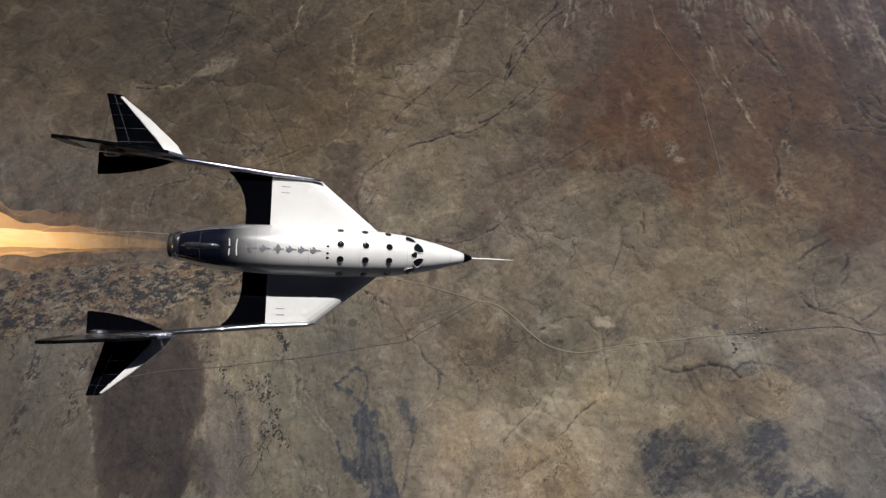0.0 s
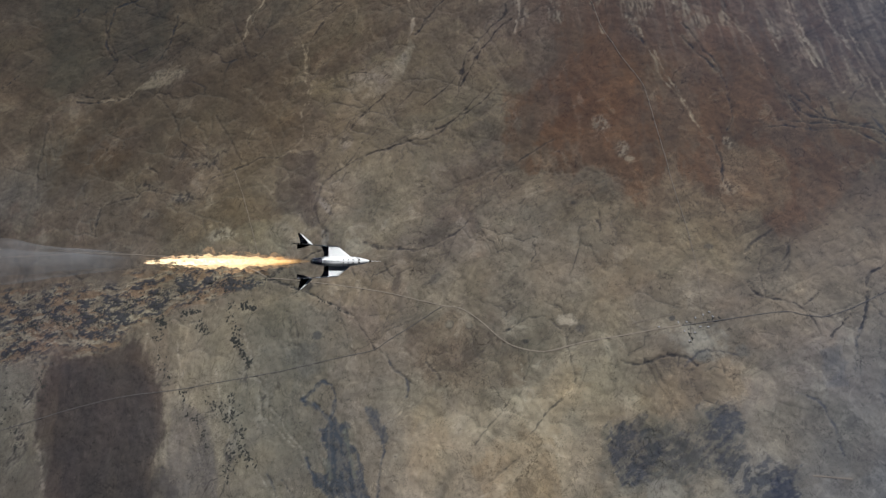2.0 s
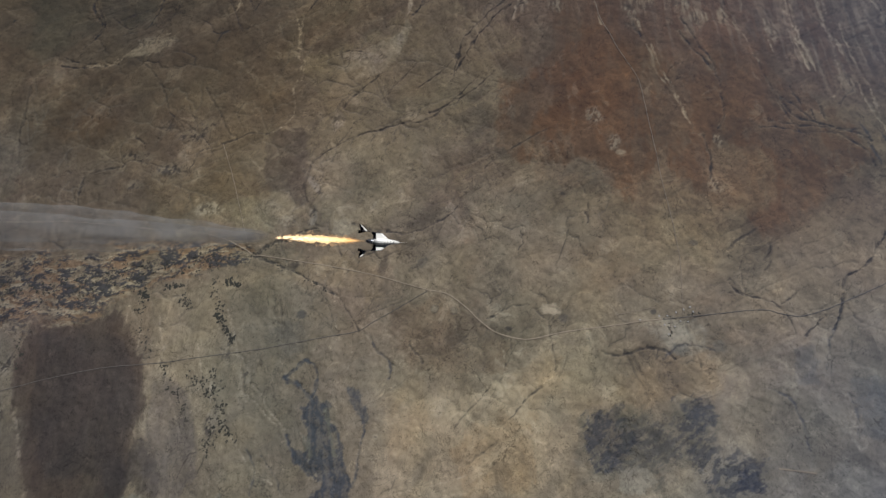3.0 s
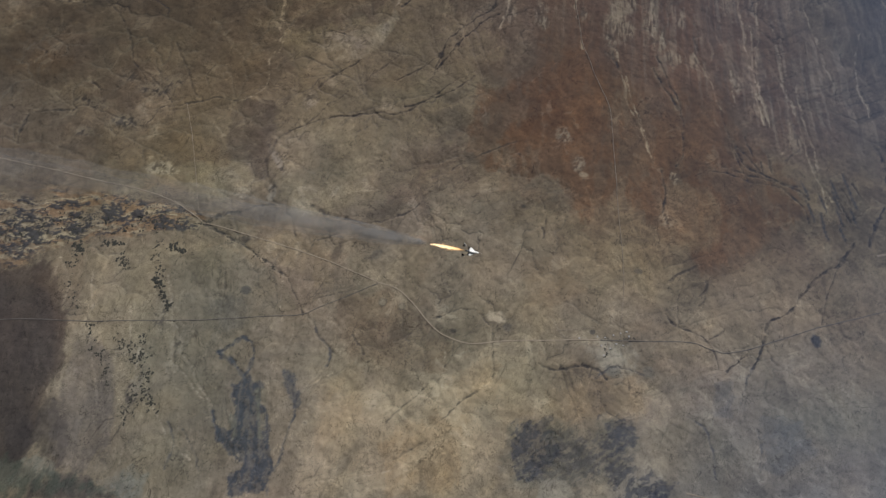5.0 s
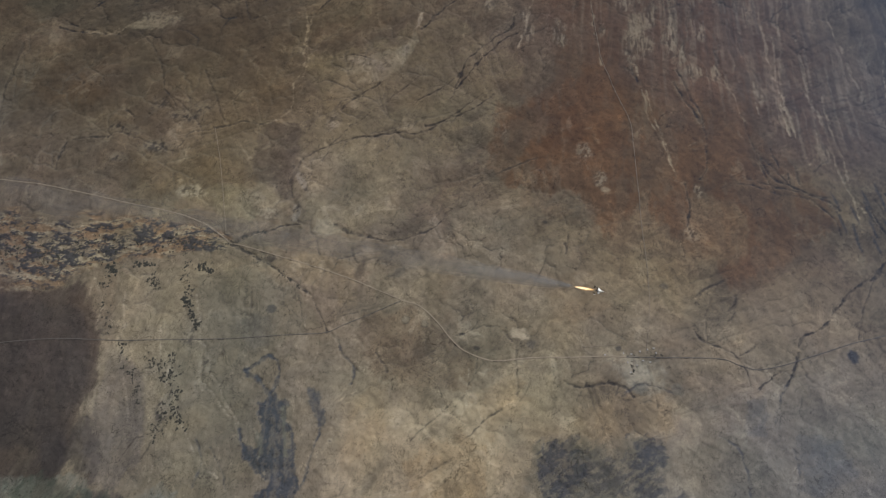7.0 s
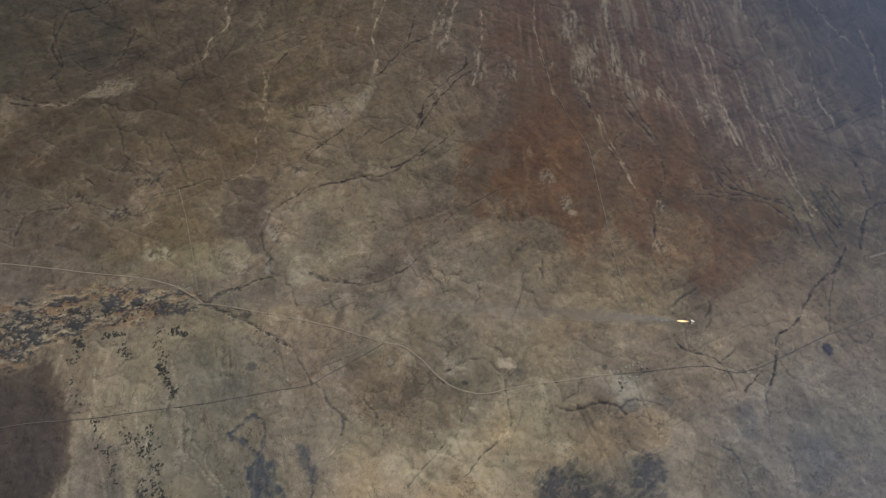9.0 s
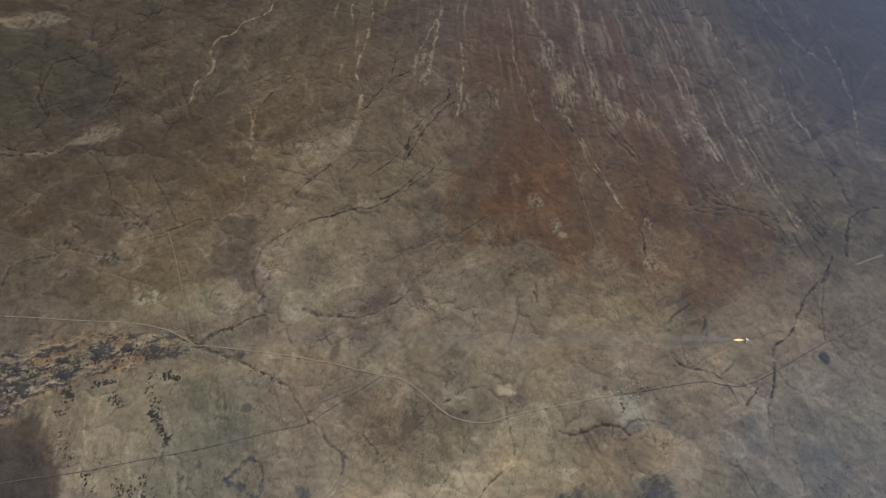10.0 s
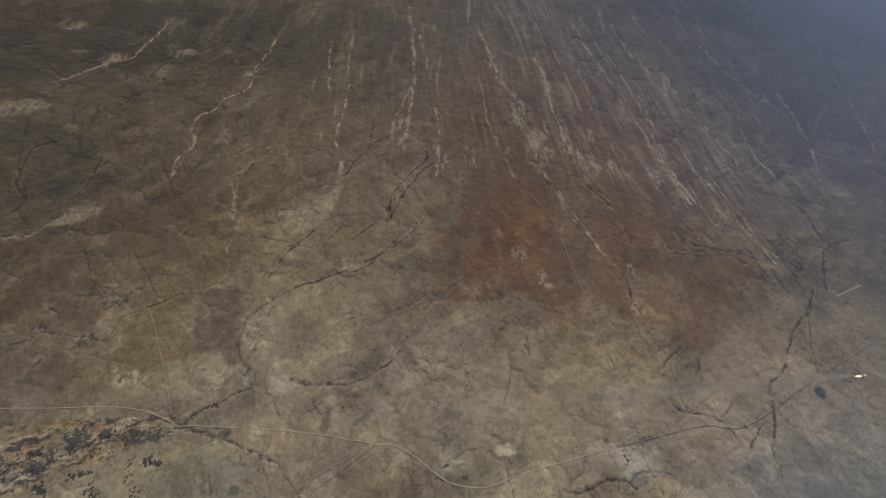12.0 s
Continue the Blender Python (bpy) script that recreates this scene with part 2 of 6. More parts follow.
region([(436, 1550), (707, 1705), (903, 1702), (1055, 1530), (891, 1366), (650, 1336)], (0.104, 0.060, 0.034), 0.7, 40, 80, 160, 0.45)
region([(881, 1396), (1286, 1696), (1498, 1709), (1424, 1425), (1202, 1169), (1051, 1084)], (0.110, 0.073, 0.048), 0.35, 60, 90, 200, 0.4)
region([(-665, 1798), (-455, 1897), (-338, 1807), (-463, 1691)], (0.090, 0.060, 0.038), 0.6, 30, 35, 120, 0.3)
region([(-673, 1335), (-562, 1462), (-437, 1429), (-477, 1304), (-594, 1257)], (0.080, 0.067, 0.048), 0.55, 40, 35, 120, 0.3)
region([(-448, 932), (-315, 1064), (-118, 1009), (-47, 870), (-78, 680), (-241, 621), (-380, 751)], (0.145, 0.120, 0.086), 0.6, 35, 40, 150, 0.35)
region([(-126, 896), (208, 1015), (439, 1146), (709, 1263), (917, 1208), (989, 922), (421, 556), (271, 550), (88, 543), (-65, 654)], (0.160, 0.126, 0.086), 0.5, 60, 50, 260, 0.2)
region([(-544, 251), (-365, 384), (-226, 366), (-76, 324), (58, 307), (73, 166), (-171, 58), (-337, 25), (-502, 85)], (0.085, 0.062, 0.043), 0.7, 22, 25, 100, 0.35)
region([(-422, 161), (-284, 301), (-168, 211), (-258, 99)], (0.070, 0.050, 0.036), 0.5, 25, 25, 80, 0.3)
region([(-530, -114), (-236, -37), (86, 143), (212, 363), (377, 395), (443, 199), (462, 43), (489, -179), (-285, -608), (-386, -374)], (0.188, 0.150, 0.104), 0.7, 60, 50, 260, 0.15)
region([(-51, -242), (79, -60), (271, 19), (370, -219), (100, -394)], (0.140, 0.108, 0.074), 0.5, 30, 40, 160, 0.3)
region([(212, 363), (504, 377), (750, 485), (1207, 798), (1457, 908), (1618, 738), (1645, 457), (1106, 161), (979, 413), (680, 247), (397, 173)], (0.160, 0.130, 0.094), 0.6, 70, 60, 260, 0.2)
region([(981, 555), (1081, 669), (1217, 686), (1216, 529), (1081, 441)], (0.186, 0.155, 0.112), 0.5, 25, 30, 120, 0.4)
region([(1005, 962), (1303, 1225), (1362, 1130), (1160, 939)], (0.156, 0.126, 0.092), 0.55, 60, 60, 200, 0.3)
region([(-1741, -162), (-1446, 40), (-1245, 189), (-930, 231), (-704, 96), (-845, -78), (-859, -239), (-722, -507), (-582, -773), (-1002, -1007), (-1225, -789), (-1337, -508), (-1517, -458)], (0.124, 0.101, 0.070), 0.7, 40, 30, 180, 0.25)
region([(-1729, -156), (-1471, 26), (-1281, -101), (-1162, -210), (-1048, -375), (-994, -604), (-1035, -710), (-1230, -595), (-1476, -465), (-1648, -309)], (0.150, 0.122, 0.084), 0.6, 18, 22, 90, 0.45)
region([(-1384, 7), (-1202, 179), (-913, 207), (-763, 63), (-829, -100), (-906, -174), (-1159, -192)], (0.096, 0.081, 0.059), 0.6, 25, 22, 120, 0.25)
region([(-1082, -117), (-1030, -8), (-950, 21), (-845, -78), (-922, -153)], (0.058, 0.053, 0.045), 0.55, 16, 14, 60, 0.35)
region([(-1308, -639), (-1224, -563), (-1110, -697), (-1029, -867), (-1098, -879)], (0.078, 0.064, 0.048), 0.6, 25, 20, 90, 0.3)
region([(-934, -311), (-782, -343), (-700, -495), (-593, -759), (-741, -841), (-898, -606)], (0.102, 0.086, 0.062), 0.5, 30, 30, 120, 0.3)
region([(-1189, 1595), (-1189, 1679), (-1173, 1783), (-1177, 1878), (-1125, 1835), (-1117, 1721), (-1124, 1633), (-1152, 1584)], (0.195, 0.165, 0.120), 0.8, 8, 10, 40, 0.4)
region([(-1436, 1419), (-1337, 1569), (-1212, 1619), (-1138, 1592), (-1256, 1501), (-1358, 1418)], (0.180, 0.152, 0.112), 0.7, 10, 14, 40, 0.5)
region([(-1024, 493), (-1018, 562), (-945, 611), (-876, 559), (-935, 489)], (0.190, 0.160, 0.116), 0.6, 10, 14, 50, 0.4)
region([(-3905, 1812), (-3713, 1979), (-3545, 2038), (-3395, 1998), (-3489, 1879), (-3739, 1785)], (0.215, 0.182, 0.135), 0.75, 10, 25, 60, 0.45)
region([(-2718, 1063), (-2654, 1197), (-2494, 1307), (-2458, 1285), (-2533, 1168), (-2636, 1095)], (0.215, 0.182, 0.135), 0.8, 8, 18, 60, 0.35)
region([(-1194, 1770), (-1113, 1633), (-1171, 1469), (-1311, 1374), (-1275, 1497), (-1410, 1549), (-1312, 1609), (-1221, 1696)], (0.200, 0.168, 0.122), 0.75, 8, 14, 50, 0.4)
region([(-4653, 2842), (-3287, 3225), (-3118, 2787), (-3701, 2330), (-3923, 1997)], (0.060, 0.050, 0.042), 0.5, 120, 60, 300, 0.2)
region([(-3287, 3225), (-1083, 3861), (-1074, 3151), (-2024, 2735), (-2916, 2622)], (0.058, 0.050, 0.046), 0.5, 120, 60, 300, 0.2)
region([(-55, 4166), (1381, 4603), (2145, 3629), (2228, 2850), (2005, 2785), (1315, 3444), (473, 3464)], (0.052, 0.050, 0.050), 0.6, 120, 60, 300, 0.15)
# dark mountain ridge drawn flat, the blue of distance put into its colour
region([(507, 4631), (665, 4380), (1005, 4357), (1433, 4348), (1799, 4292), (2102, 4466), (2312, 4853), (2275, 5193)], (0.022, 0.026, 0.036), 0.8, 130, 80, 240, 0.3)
region([(1146, 647), (1457, 908), (1929, 1259), (2155, 710), (1247, 213), (1075, 383)], (0.114, 0.091, 0.066), 0.7, 80, 90, 260, 0.3)
region([(825, 1243), (1092, 1236), (1282, 1504), (1550, 1528), (1720, 1325), (1577, 978), (1236, 779), (922, 700)], (0.156, 0.127, 0.092), 0.65, 70, 60, 220, 0.25)
region([(706, 1671), (930, 1673), (1070, 1501), (911, 1273), (725, 1310)], (0.150, 0.122, 0.086), 0.5, 60, 60, 200, 0.3)
region([(-4069, 1747), (-3504, 1867), (-2889, 1773), (-2658, 1328), (-2961, 1183), (-3201, 789)], (0.058, 0.056, 0.043), 0.5, 60, 60, 200, 0.25)

region([(-73, -254), (73, -49), (271, 19), (375, -229), (100, -394)], (0.150, 0.106, 0.066), 0.55, 40, 60, 140, 0.35)
region([(109, 156), (212, 363), (375, 276), (266, 30)], (0.152, 0.110, 0.070), 0.5, 40, 60, 140, 0.35)
region([(537, 308), (698, 470), (804, 357), (633, 226)], (0.150, 0.112, 0.074), 0.5, 40, 60, 140, 0.35)
region([(158, 848), (367, 1017), (506, 843), (308, 667)], (0.124, 0.090, 0.058), 0.5, 40, 60, 140, 0.35)
region([(-465, -165), (-309, -19), (-145, -185), (-271, -365)], (0.176, 0.132, 0.086), 0.5, 40, 60, 140, 0.35)
region([(842, 839), (1129, 1031), (1288, 814), (1024, 667)], (0.158, 0.118, 0.080), 0.45, 40, 60, 140, 0.35)
region([(-1160, 169), (-966, 383), (-684, 473), (-623, 272), (-930, 231)], (0.146, 0.110, 0.070), 0.5, 40, 60, 140, 0.35)
region([(740, 508), (939, 590), (1017, 461), (832, 359)], (0.165, 0.122, 0.080), 0.5, 40, 60, 140, 0.35)
region([(-3035, 468), (-2816, 687), (-2464, 665), (-2630, 396)], (0.078, 0.052, 0.031), 0.6, 40, 60, 140, 0.35)
region([(-2195, 357), (-1714, 715), (-1463, 579), (-1905, 287)], (0.092, 0.066, 0.042), 0.5, 40, 60, 140, 0.35)
lay((0.150, 0.121, 0.090), step(1000, 1500, X) * step(1500, 1100, Y - 0.25 * X) * step(200, 700, Y - 0.25 * X) * 0.6)

# soft bands of drift that run across the southern plain
along_x, along_y = WX * 0.42 + WY * 0.91, WX * 0.91 - WY * 0.42
drift = fbm(along_y * 3.2, along_x * 0.55, 420, 2, 4, 0.55)
lay((0.180, 0.148, 0.108), step(0.15, 0.8, drift) * 0.32 * step(700, -100, Y - 0.3 * X))
lay((0.078, 0.066, 0.052), step(0.2, 0.8, -drift) * 0.32 * step(700, -100, Y - 0.3 * X))

# the alluvial fan under the mountains: streaks that run out from its head
FAN = (-1484, 5540)
fx, fy = X + 0.30 * (WX - X) - FAN[0], Y + 0.30 * (WY - Y) - FAN[1]
ang, rad = np.arctan2(fy, fx), np.hypot(fx, fy)
foot = np.interp(ang, [-1.9, -1.5, -1.3, -1.1, -0.95, -0.85, -0.6, -0.3], [2300, 2900, 3450, 3750, 4150, 4550, 4800, 4600]).astype(np.float32)
wide = fbm(arc, run * 0.22, 420, 2, 3, 0.55)
apron = step(250, -450, rad - foot + 260 * fbm(X, Y, 300, 5, 4, 0.6))
east = step(-1.50, -1.10, ang)
core = step(-1.12, -0.95, ang) * step(-0.50, -0.75, ang)
lay((0.082, 0.066, 0.054), apron * east * 0.28)
lay((0.098, 0.061, 0.042), apron * step(-1.40, -1.22, ang) * step(-0.72, -0.95, ang) * step(2000, 2800, rad) * 0.9)
lay((0.120, 0.097, 0.076), apron * core * step(3500, 2900, rad) * step(-0.35, 0.35, wide) * 0.45)
for size, stretch, seed, lo, color, weight in ((90, 0.06, 5, 0.05, (0.068, 0.049, 0.038), 0.45), (36, 0.035, 1, 0.16, (0.058, 0.043, 0.035), 0.5), (75, 0.045, 3, 0.12, (0.124, 0.100, 0.078), 0.55),
                                               (34, 0.028, 6, 0.20, (0.160, 0.131, 0.102), 0.7), (22, 0.02, 0, 0.27, (0.200, 0.168, 0.132), 0.75), (26, 0.022, 7, 0.30, (0.048, 0.041, 0.037), 0.5)):
    streak = fbm(arc, run * stretch, size, seed, 3, 0.55)
    broken = step(-0.30, 0.10, fbm(X, Y, 170, seed, 4, 0.65))
    lay(color, apron * (0.34 * east + 0.50 * core) * (1 - 0.45 * step(-0.90, -0.62, ang)) * step(lo, lo + 0.10, streak) * broken * weight * 0.72)
west = step(4300, 2600, rad) * step(-1.15, -1.6, ang)
for size, seed, lo, color in ((90, 5, 0.18, (0.130, 0.108, 0.080)), (60, 2, 0.22, (0.050, 0.043, 0.034))):
    lay(color, west * step(lo, lo + 0.2, fbm(arc, run * 0.12, size, seed, 3)) * step(-0.1, 0.25, fbm(X, Y, 200, seed, 4, 0.6)) * 0.4)

# larger watercourses
DARK_COURSES, PALE_COURSES = [], []


def dark(points, width, weight):
    DARK_COURSES.append((points, width, weight))


def pale(points, width, weight):
    PALE_COURSES.append((points, width, weight))


dark([(1709, 1821), (1678, 1670), (1618, 1595), (1558, 1501), (1525, 1382), (1477, 1258), (1419, 1194), (1417, 1082), (1421, 1008), (1414, 919)], 9, 0.85)
dark([(1668, 1699), (1660, 1524), (1661, 1377), (1669, 1301)], 5, 0.5)
dark([(901, 968), (987, 927), (1061, 937), (1166, 921), (1199, 890), (1248, 833)], 5, 0.75)
dark([(1159, 942), (1191, 978), (1212, 1012)], 5, 0.7)
dark([(1289, 844), (1334, 893), (1369, 964)], 6, 0.65)
dark([(1438, 1048), (1473, 1006), (1505, 994)], 4, 0.5)
dark([(453, 437), (485, 431), (518, 438), (579, 472), (622, 508), (673, 527), (721, 539), (768, 524)], 6, 0.85)
dark([(785, 683), (829, 617), (904, 518)], 4, 0.5)
dark([(692, 482), (684, 536)], 4, 0.45)
dark([(-95, 370), (-57, 404), (-27, 452), (-1, 486)], 6, 0.8)
dark([(-1, 486), (60, 508), (116, 489), (153, 478)], 4, 0.6)
dark([(43, 323), (65, 214), (67, 133), (51, 43)], 4, 0.5)
dark([(248, 176), (205, 89), (167, -5), (136, -56)], 5, 0.6)
dark([(175, 465), (243, 350), (285, 255)], 4, 0.5)
dark([(29, 82), (3, -4), (-37, -91), (-55, -157)], 4, 0.6)
dark([(140, -136), (81, -217), (46, -295)], 4, 0.5)
dark([(-152, 266), (-174, 222), (-200, 186)], 4, 0.5)
dark([(-393, 115), (-344, 96), (-297, 62)], 4, 0.55)
dark([(-640, 88), (-582, 70), (-531, 31), (-466, 19), (-425, 5)], 5, 0.7)
dark([(-531, 31), (-545, 91)], 3, 0.5)
dark([(-1346, 230), (-1241, 240), (-1166, 234), (-1066, 239), (-982, 218), (-908, 210), (-824, 204)], 7, 0.8)
dark([(-824, 204), (-764, 166), (-700, 115), (-657, 75)], 4, 0.75)
dark([(-783, 214), (-680, 259), (-574, 299)], 3, 0.35)
dark([(-1346, 230), (-1276, 327), (-1213, 385), (-1155, 454), (-1076, 492)], 7, 0.75)
dark([(-947, 587), (-883, 580), (-808, 587), (-747, 600)], 12, 0.6)
dark([(-747, 600), (-687, 613), (-599, 663), (-523, 735), (-473, 807), (-444, 889)], 5, 0.75)
dark([(-462, 806), (-408, 771), (-350, 769)], 4, 0.6)
dark([(-1020, 487), (-961, 457), (-899, 386)], 4, 0.6)
dark([(-775, 509), (-709, 459), (-651, 527)], 5, 0.5)
dark([(-1275, 878), (-1283, 793), (-1265, 693), (-1213, 607), (-1145, 571), (-1122, 517), (-1063, 499)], 10, 0.4)
dark([(-1277, 864), (-1209, 956), (-1147, 1041), (-1046, 1133), (-935, 1222), (-809, 1269), (-734, 1405), (-684, 1520), (-629, 1657)], 5, 0.7)
dark([(-1209, 956), (-1172, 1127), (-1121, 1259), (-1070, 1384), (-1033, 1512), (-1001, 1612)], 4, 0.55)
dark([(-470, 934), (-440, 992), (-386, 1134), (-327, 1231), (-263, 1330), (-174, 1453)], 4, 0.6)
dark([(-705, 2313), (-690, 2182), (-748, 2031), (-788, 1931), (-812, 1805), (-784, 1711)], 6, 0.7)
dark([(-784, 1711), (-766, 1569)], 4, 0.5)
dark([(-1185, 1460), (-1216, 1388), (-1259, 1275), (-1270, 1198)], 5, 0.6)
dark([(-1545, 1435), (-1482, 1490), (-1411, 1550), (-1354, 1564), (-1298, 1569)], 5, 0.7)
dark([(-2422, 138), (-2455, 199), (-2478, 267), (-2471, 320), (-2402, 368), (-2323, 422)], 5, 0.7)
dark([(-2323, 422), (-2286, 484), (-2160, 499), (-2058, 517), (-1963, 506)], 5, 0.6)
dark([(-1963, 506), (-1936, 567), (-1930, 656), (-1864, 720), (-1774, 805), (-1702, 863), (-1595, 917)], 5, 0.6)
dark([(-1980, 720), (-2091, 750), (-2243, 838), (-2366, 948), (-2505, 1046), (-2636, 1086)], 4, 0.6)
dark([(-2161, 797), (-2027, 778), (-1934, 730), (-1884, 716)], 4, 0.6)
dark([(-1934, 730), (-2085, 841), (-2187, 879)], 3, 0.5)
dark([(-1799, 807), (-1885, 869), (-1982, 944), (-2117, 1047)], 4, 0.5)
dark([(-1743, 857), (-1832, 943), (-1849, 1030)], 3, 0.5)
dark([(-2350, 609), (-2298, 605), (-2262, 600)], 5, 0.7)
dark([(-2745, 646), (-2669, 627)], 6, 0.6)
dark([(-2598, 296), (-2565, 291)], 6, 0.6)
dark([(-3073, 871), (-2964, 895), (-2902, 932)], 6, 0.7)
dark([(320, 2388), (395, 2321), (465, 2245), (543, 2185), (589, 2104)], 6, 0.85)
dark([(589, 2104), (640, 1986), (682, 1868), (686, 1763)], 4, 0.6)
dark([(45, 2256), (108, 2228), (161, 2176)], 7, 0.8)
dark([(-60, 2422), (-8, 2366), (44, 2349)], 6, 0.5)
dark([(757, 2265), (850, 2148), (939, 2015), (1018, 1929)], 4, 0.5)
dark([(882, 1844), (979, 1868), (1077, 1885), (1162, 1906), (1254, 1940), (1328, 1905), (1391, 1881), (1446, 1816)], 5, 0.75)
dark([(953, 2003), (1013, 1926), (1075, 1892)], 5, 0.7)
dark([(1114, 2023), (1152, 1959), (1229, 1940)], 5, 0.7)
dark([(1226, 2111), (1265, 2181), (1319, 2302)], 4, 0.6)
dark([(621, 1687), (679, 1574), (716, 1465), (751, 1423)], 9, 0.75)
dark([(91, 1209), (151, 1144), (195, 1043)], 4, 0.6)
dark([(169, 1063), (208, 1015)], 8, 0.6)
dark([(873, 1116), (909, 1186), (973, 1266), (993, 1298)], 6, 0.6)
dark([(1002, 929), (953, 1046), (942, 1154)], 4, 0.4)
dark([(-800, 442), (-717, 525)], 4, 0.5)
dark([(-3445, 1990), (-3490, 2171), (-3428, 2296), (-3331, 2505)], 8.1, 0.8)
dark([(-4201, 2319), (-4136, 2425), (-4084, 2553), (-4002, 2662), (-3907, 2816)], 8.1, 0.8)
dark([(-3246, 1612), (-3184, 1448), (-3117, 1314), (-2980, 1208), (-2991, 1112), (-3008, 1026)], 10.8, 0.75)
dark([(-3246, 1612), (-3099, 1743), (-3042, 1897), (-2985, 2009), (-2894, 2158), (-2873, 2253), (-2903, 2417), (-2897, 2592), (-2843, 2679), (-2730, 2822), (-2613, 2969), (-2480, 3076)], 8.1, 0.85)
dark([(-2763, 1704), (-2733, 1564), (-2698, 1422), (-2711, 1283), (-2822, 1205)], 6.75, 0.8)
dark([(-2701, 1615), (-2735, 1543)], 5.4, 0.7)
dark([(-3464, 1562), (-3424, 1422)], 6.75, 0.7)
dark([(-2736, 1006), (-2821, 956), (-2963, 891)], 6.75, 0.8)
dark([(-1671, 2035), (-1736, 1963), (-1764, 1838), (-1785, 1690)], 6.75, 0.6)
dark([(-979, 2368), (-1071, 2229), (-1116, 2108), (-1156, 1919)], 8.1, 0.85)
dark([(-1139, 2475), (-1092, 2245)], 5.4, 0.7)
dark([(-632, 2172), (-697, 2050), (-747, 1840), (-763, 1642)], 6.75, 0.8)
dark([(-560, 1709), (-623, 1560), (-701, 1454), (-795, 1326)], 5.4, 0.7)
dark([(-813, 1682), (-870, 1533), (-970, 1419)], 5.4, 0.7)
dark([(-2475, 2607), (-2470, 2472), (-2484, 2390)], 6.75, 0.7)
dark([(-2680, 2632), (-2743, 2496), (-2874, 2439)], 6.75, 0.7)
dark([(334, 2297), (472, 2190), (574, 2116)], 6.75, 0.85)
dark([(69, 2281), (164, 2189)], 5.4, 0.7)
dark([(913, 2078), (1014, 1965), (1145, 1961)], 5.4, 0.7)
dark([(916, 1891), (1118, 1932), (1347, 1990)], 5.4, 0.6)
dark([(-3587, 1068), (-3622, 941), (-3682, 792)], 5, 0.75)
dark([(-3556, 1627), (-3483, 1485), (-3515, 1416)], 5, 0.6)
dark([(-2834, 1726), (-2717, 1496), (-2762, 1342), (-2805, 1257), (-2959, 1296)], 5, 0.6)
dark([(-3097, 924), (-2953, 934), (-2790, 968)], 6, 0.75)
dark([(-3178, 685), (-3098, 531), (-3003, 347), (-2900, 207)], 8, 0.5)
dark([(-3380, 1706), (-3245, 1476), (-3074, 1317), (-2987, 1232), (-3014, 1116)], 7, 0.5)
dark([(-1111, 105), (-1047, 5), (-996, -96)], 4, 0.4)
dark([(1052, 1222), (1073, 1181), (1043, 1123)], 7, 0.7)
dark([(1030, 966), (1074, 1103), (1060, 1193)], 5, 0.4)
dark([(1616, 2168), (1680, 2111)], 10.8, 0.9)
dark([(1711, 2479), (1762, 2396), (1804, 2309)], 10.8, 0.9)
dark([(1744, 2409), (1808, 2250)], 9.45, 0.9)
dark([(1570, 2104), (1634, 2040)], 10.8, 0.9)
dark([(1772, 2372), (1829, 2213)], 9.45, 0.85)
dark([(1568, 2021), (1684, 1934)], 9.45, 0.8)
dark([(1793, 1852), (1798, 1983), (1824, 2109), (1930, 2226), (2063, 2277)], 10, 0.85)
dark([(940, 2059), (1049, 2005), (1155, 1961), (1309, 1966), (1411, 1943)], 5, 0.7)
dark([(1125, 2098), (1180, 1990)], 5, 0.6)
dark([(976, 2136), (1054, 2032)], 5, 0.6)
pale([(-1595, 917), (-1534, 1003), (-1544, 1088), (-1595, 1168), (-1605, 1262), (-1629, 1353), (-1714, 1468), (-1789, 1619), (-1877, 1719)], 5, 0.6)
pale([(-1222, 2051), (-1198, 1940), (-1176, 1854), (-1167, 1739)], 5, 0.6)
pale([(-2901, 922), (-2753, 998), (-2716, 1079), (-2563, 1178)], 4, 0.5)
pale([(-2907, 928), (-2773, 996), (-2747, 1041)], 5, 0.8)
pale([(-86, 2203), (-184, 2360), (-287, 2547)], 4, 0.6)
pale([(97, 2309), (193, 2159), (298, 2000), (403, 1891), (528, 1759)], 5, 0.7)
pale([(515, 2529), (619, 2451), (716, 2328), (781, 2236)], 6, 0.6)
pale([(767, 2914), (846, 2721), (899, 2568), (1001, 2362), (1062, 2270)], 7, 0.7)
pale([(829, 3050), (951, 2877), (1085, 2585), (1214, 2274)], 7, 0.6)
pale([(1159, 2629), (1244, 2460), (1353, 2272), (1417, 2149)], 7, 0.6)
pale([(768, 2537), (821, 2389), (856, 2322)], 8, 0.8)
pale([(1431, 2118), (1479, 2029), (1522, 1959)], 9, 0.85)
pale([(1192, 2139), (1225, 2199), (1237, 2238)], 6, 0.75)
pale([(-898, -230), (-828, -245), (-770, -272)], 4, 0.6)
pale([(-1060, -382), (-955, -411), (-826, -454)], 4, 0.55)
pale([(-1817, -240), (-1690, -333), (-1642, -435)], 5, 0.5)
pale([(-1479, -735), (-1401, -776), (-1389, -826)], 5, 0.45)
pale([(-1101, -650), (-1022, -757), (-971, -861)], 4, 0.4)
pale([(-1080, -539), (-965, -602), (-853, -662), (-724, -676)], 4, 0.4)
pale([(-1153, -221), (-1081, -334), (-1020, -419)], 5, 0.4)
pale([(-673, 50), (-629, -109), (-586, -262)], 3, 0.35)
pale([(23, 257), (93, 118), (100, 8)], 3, 0.35)
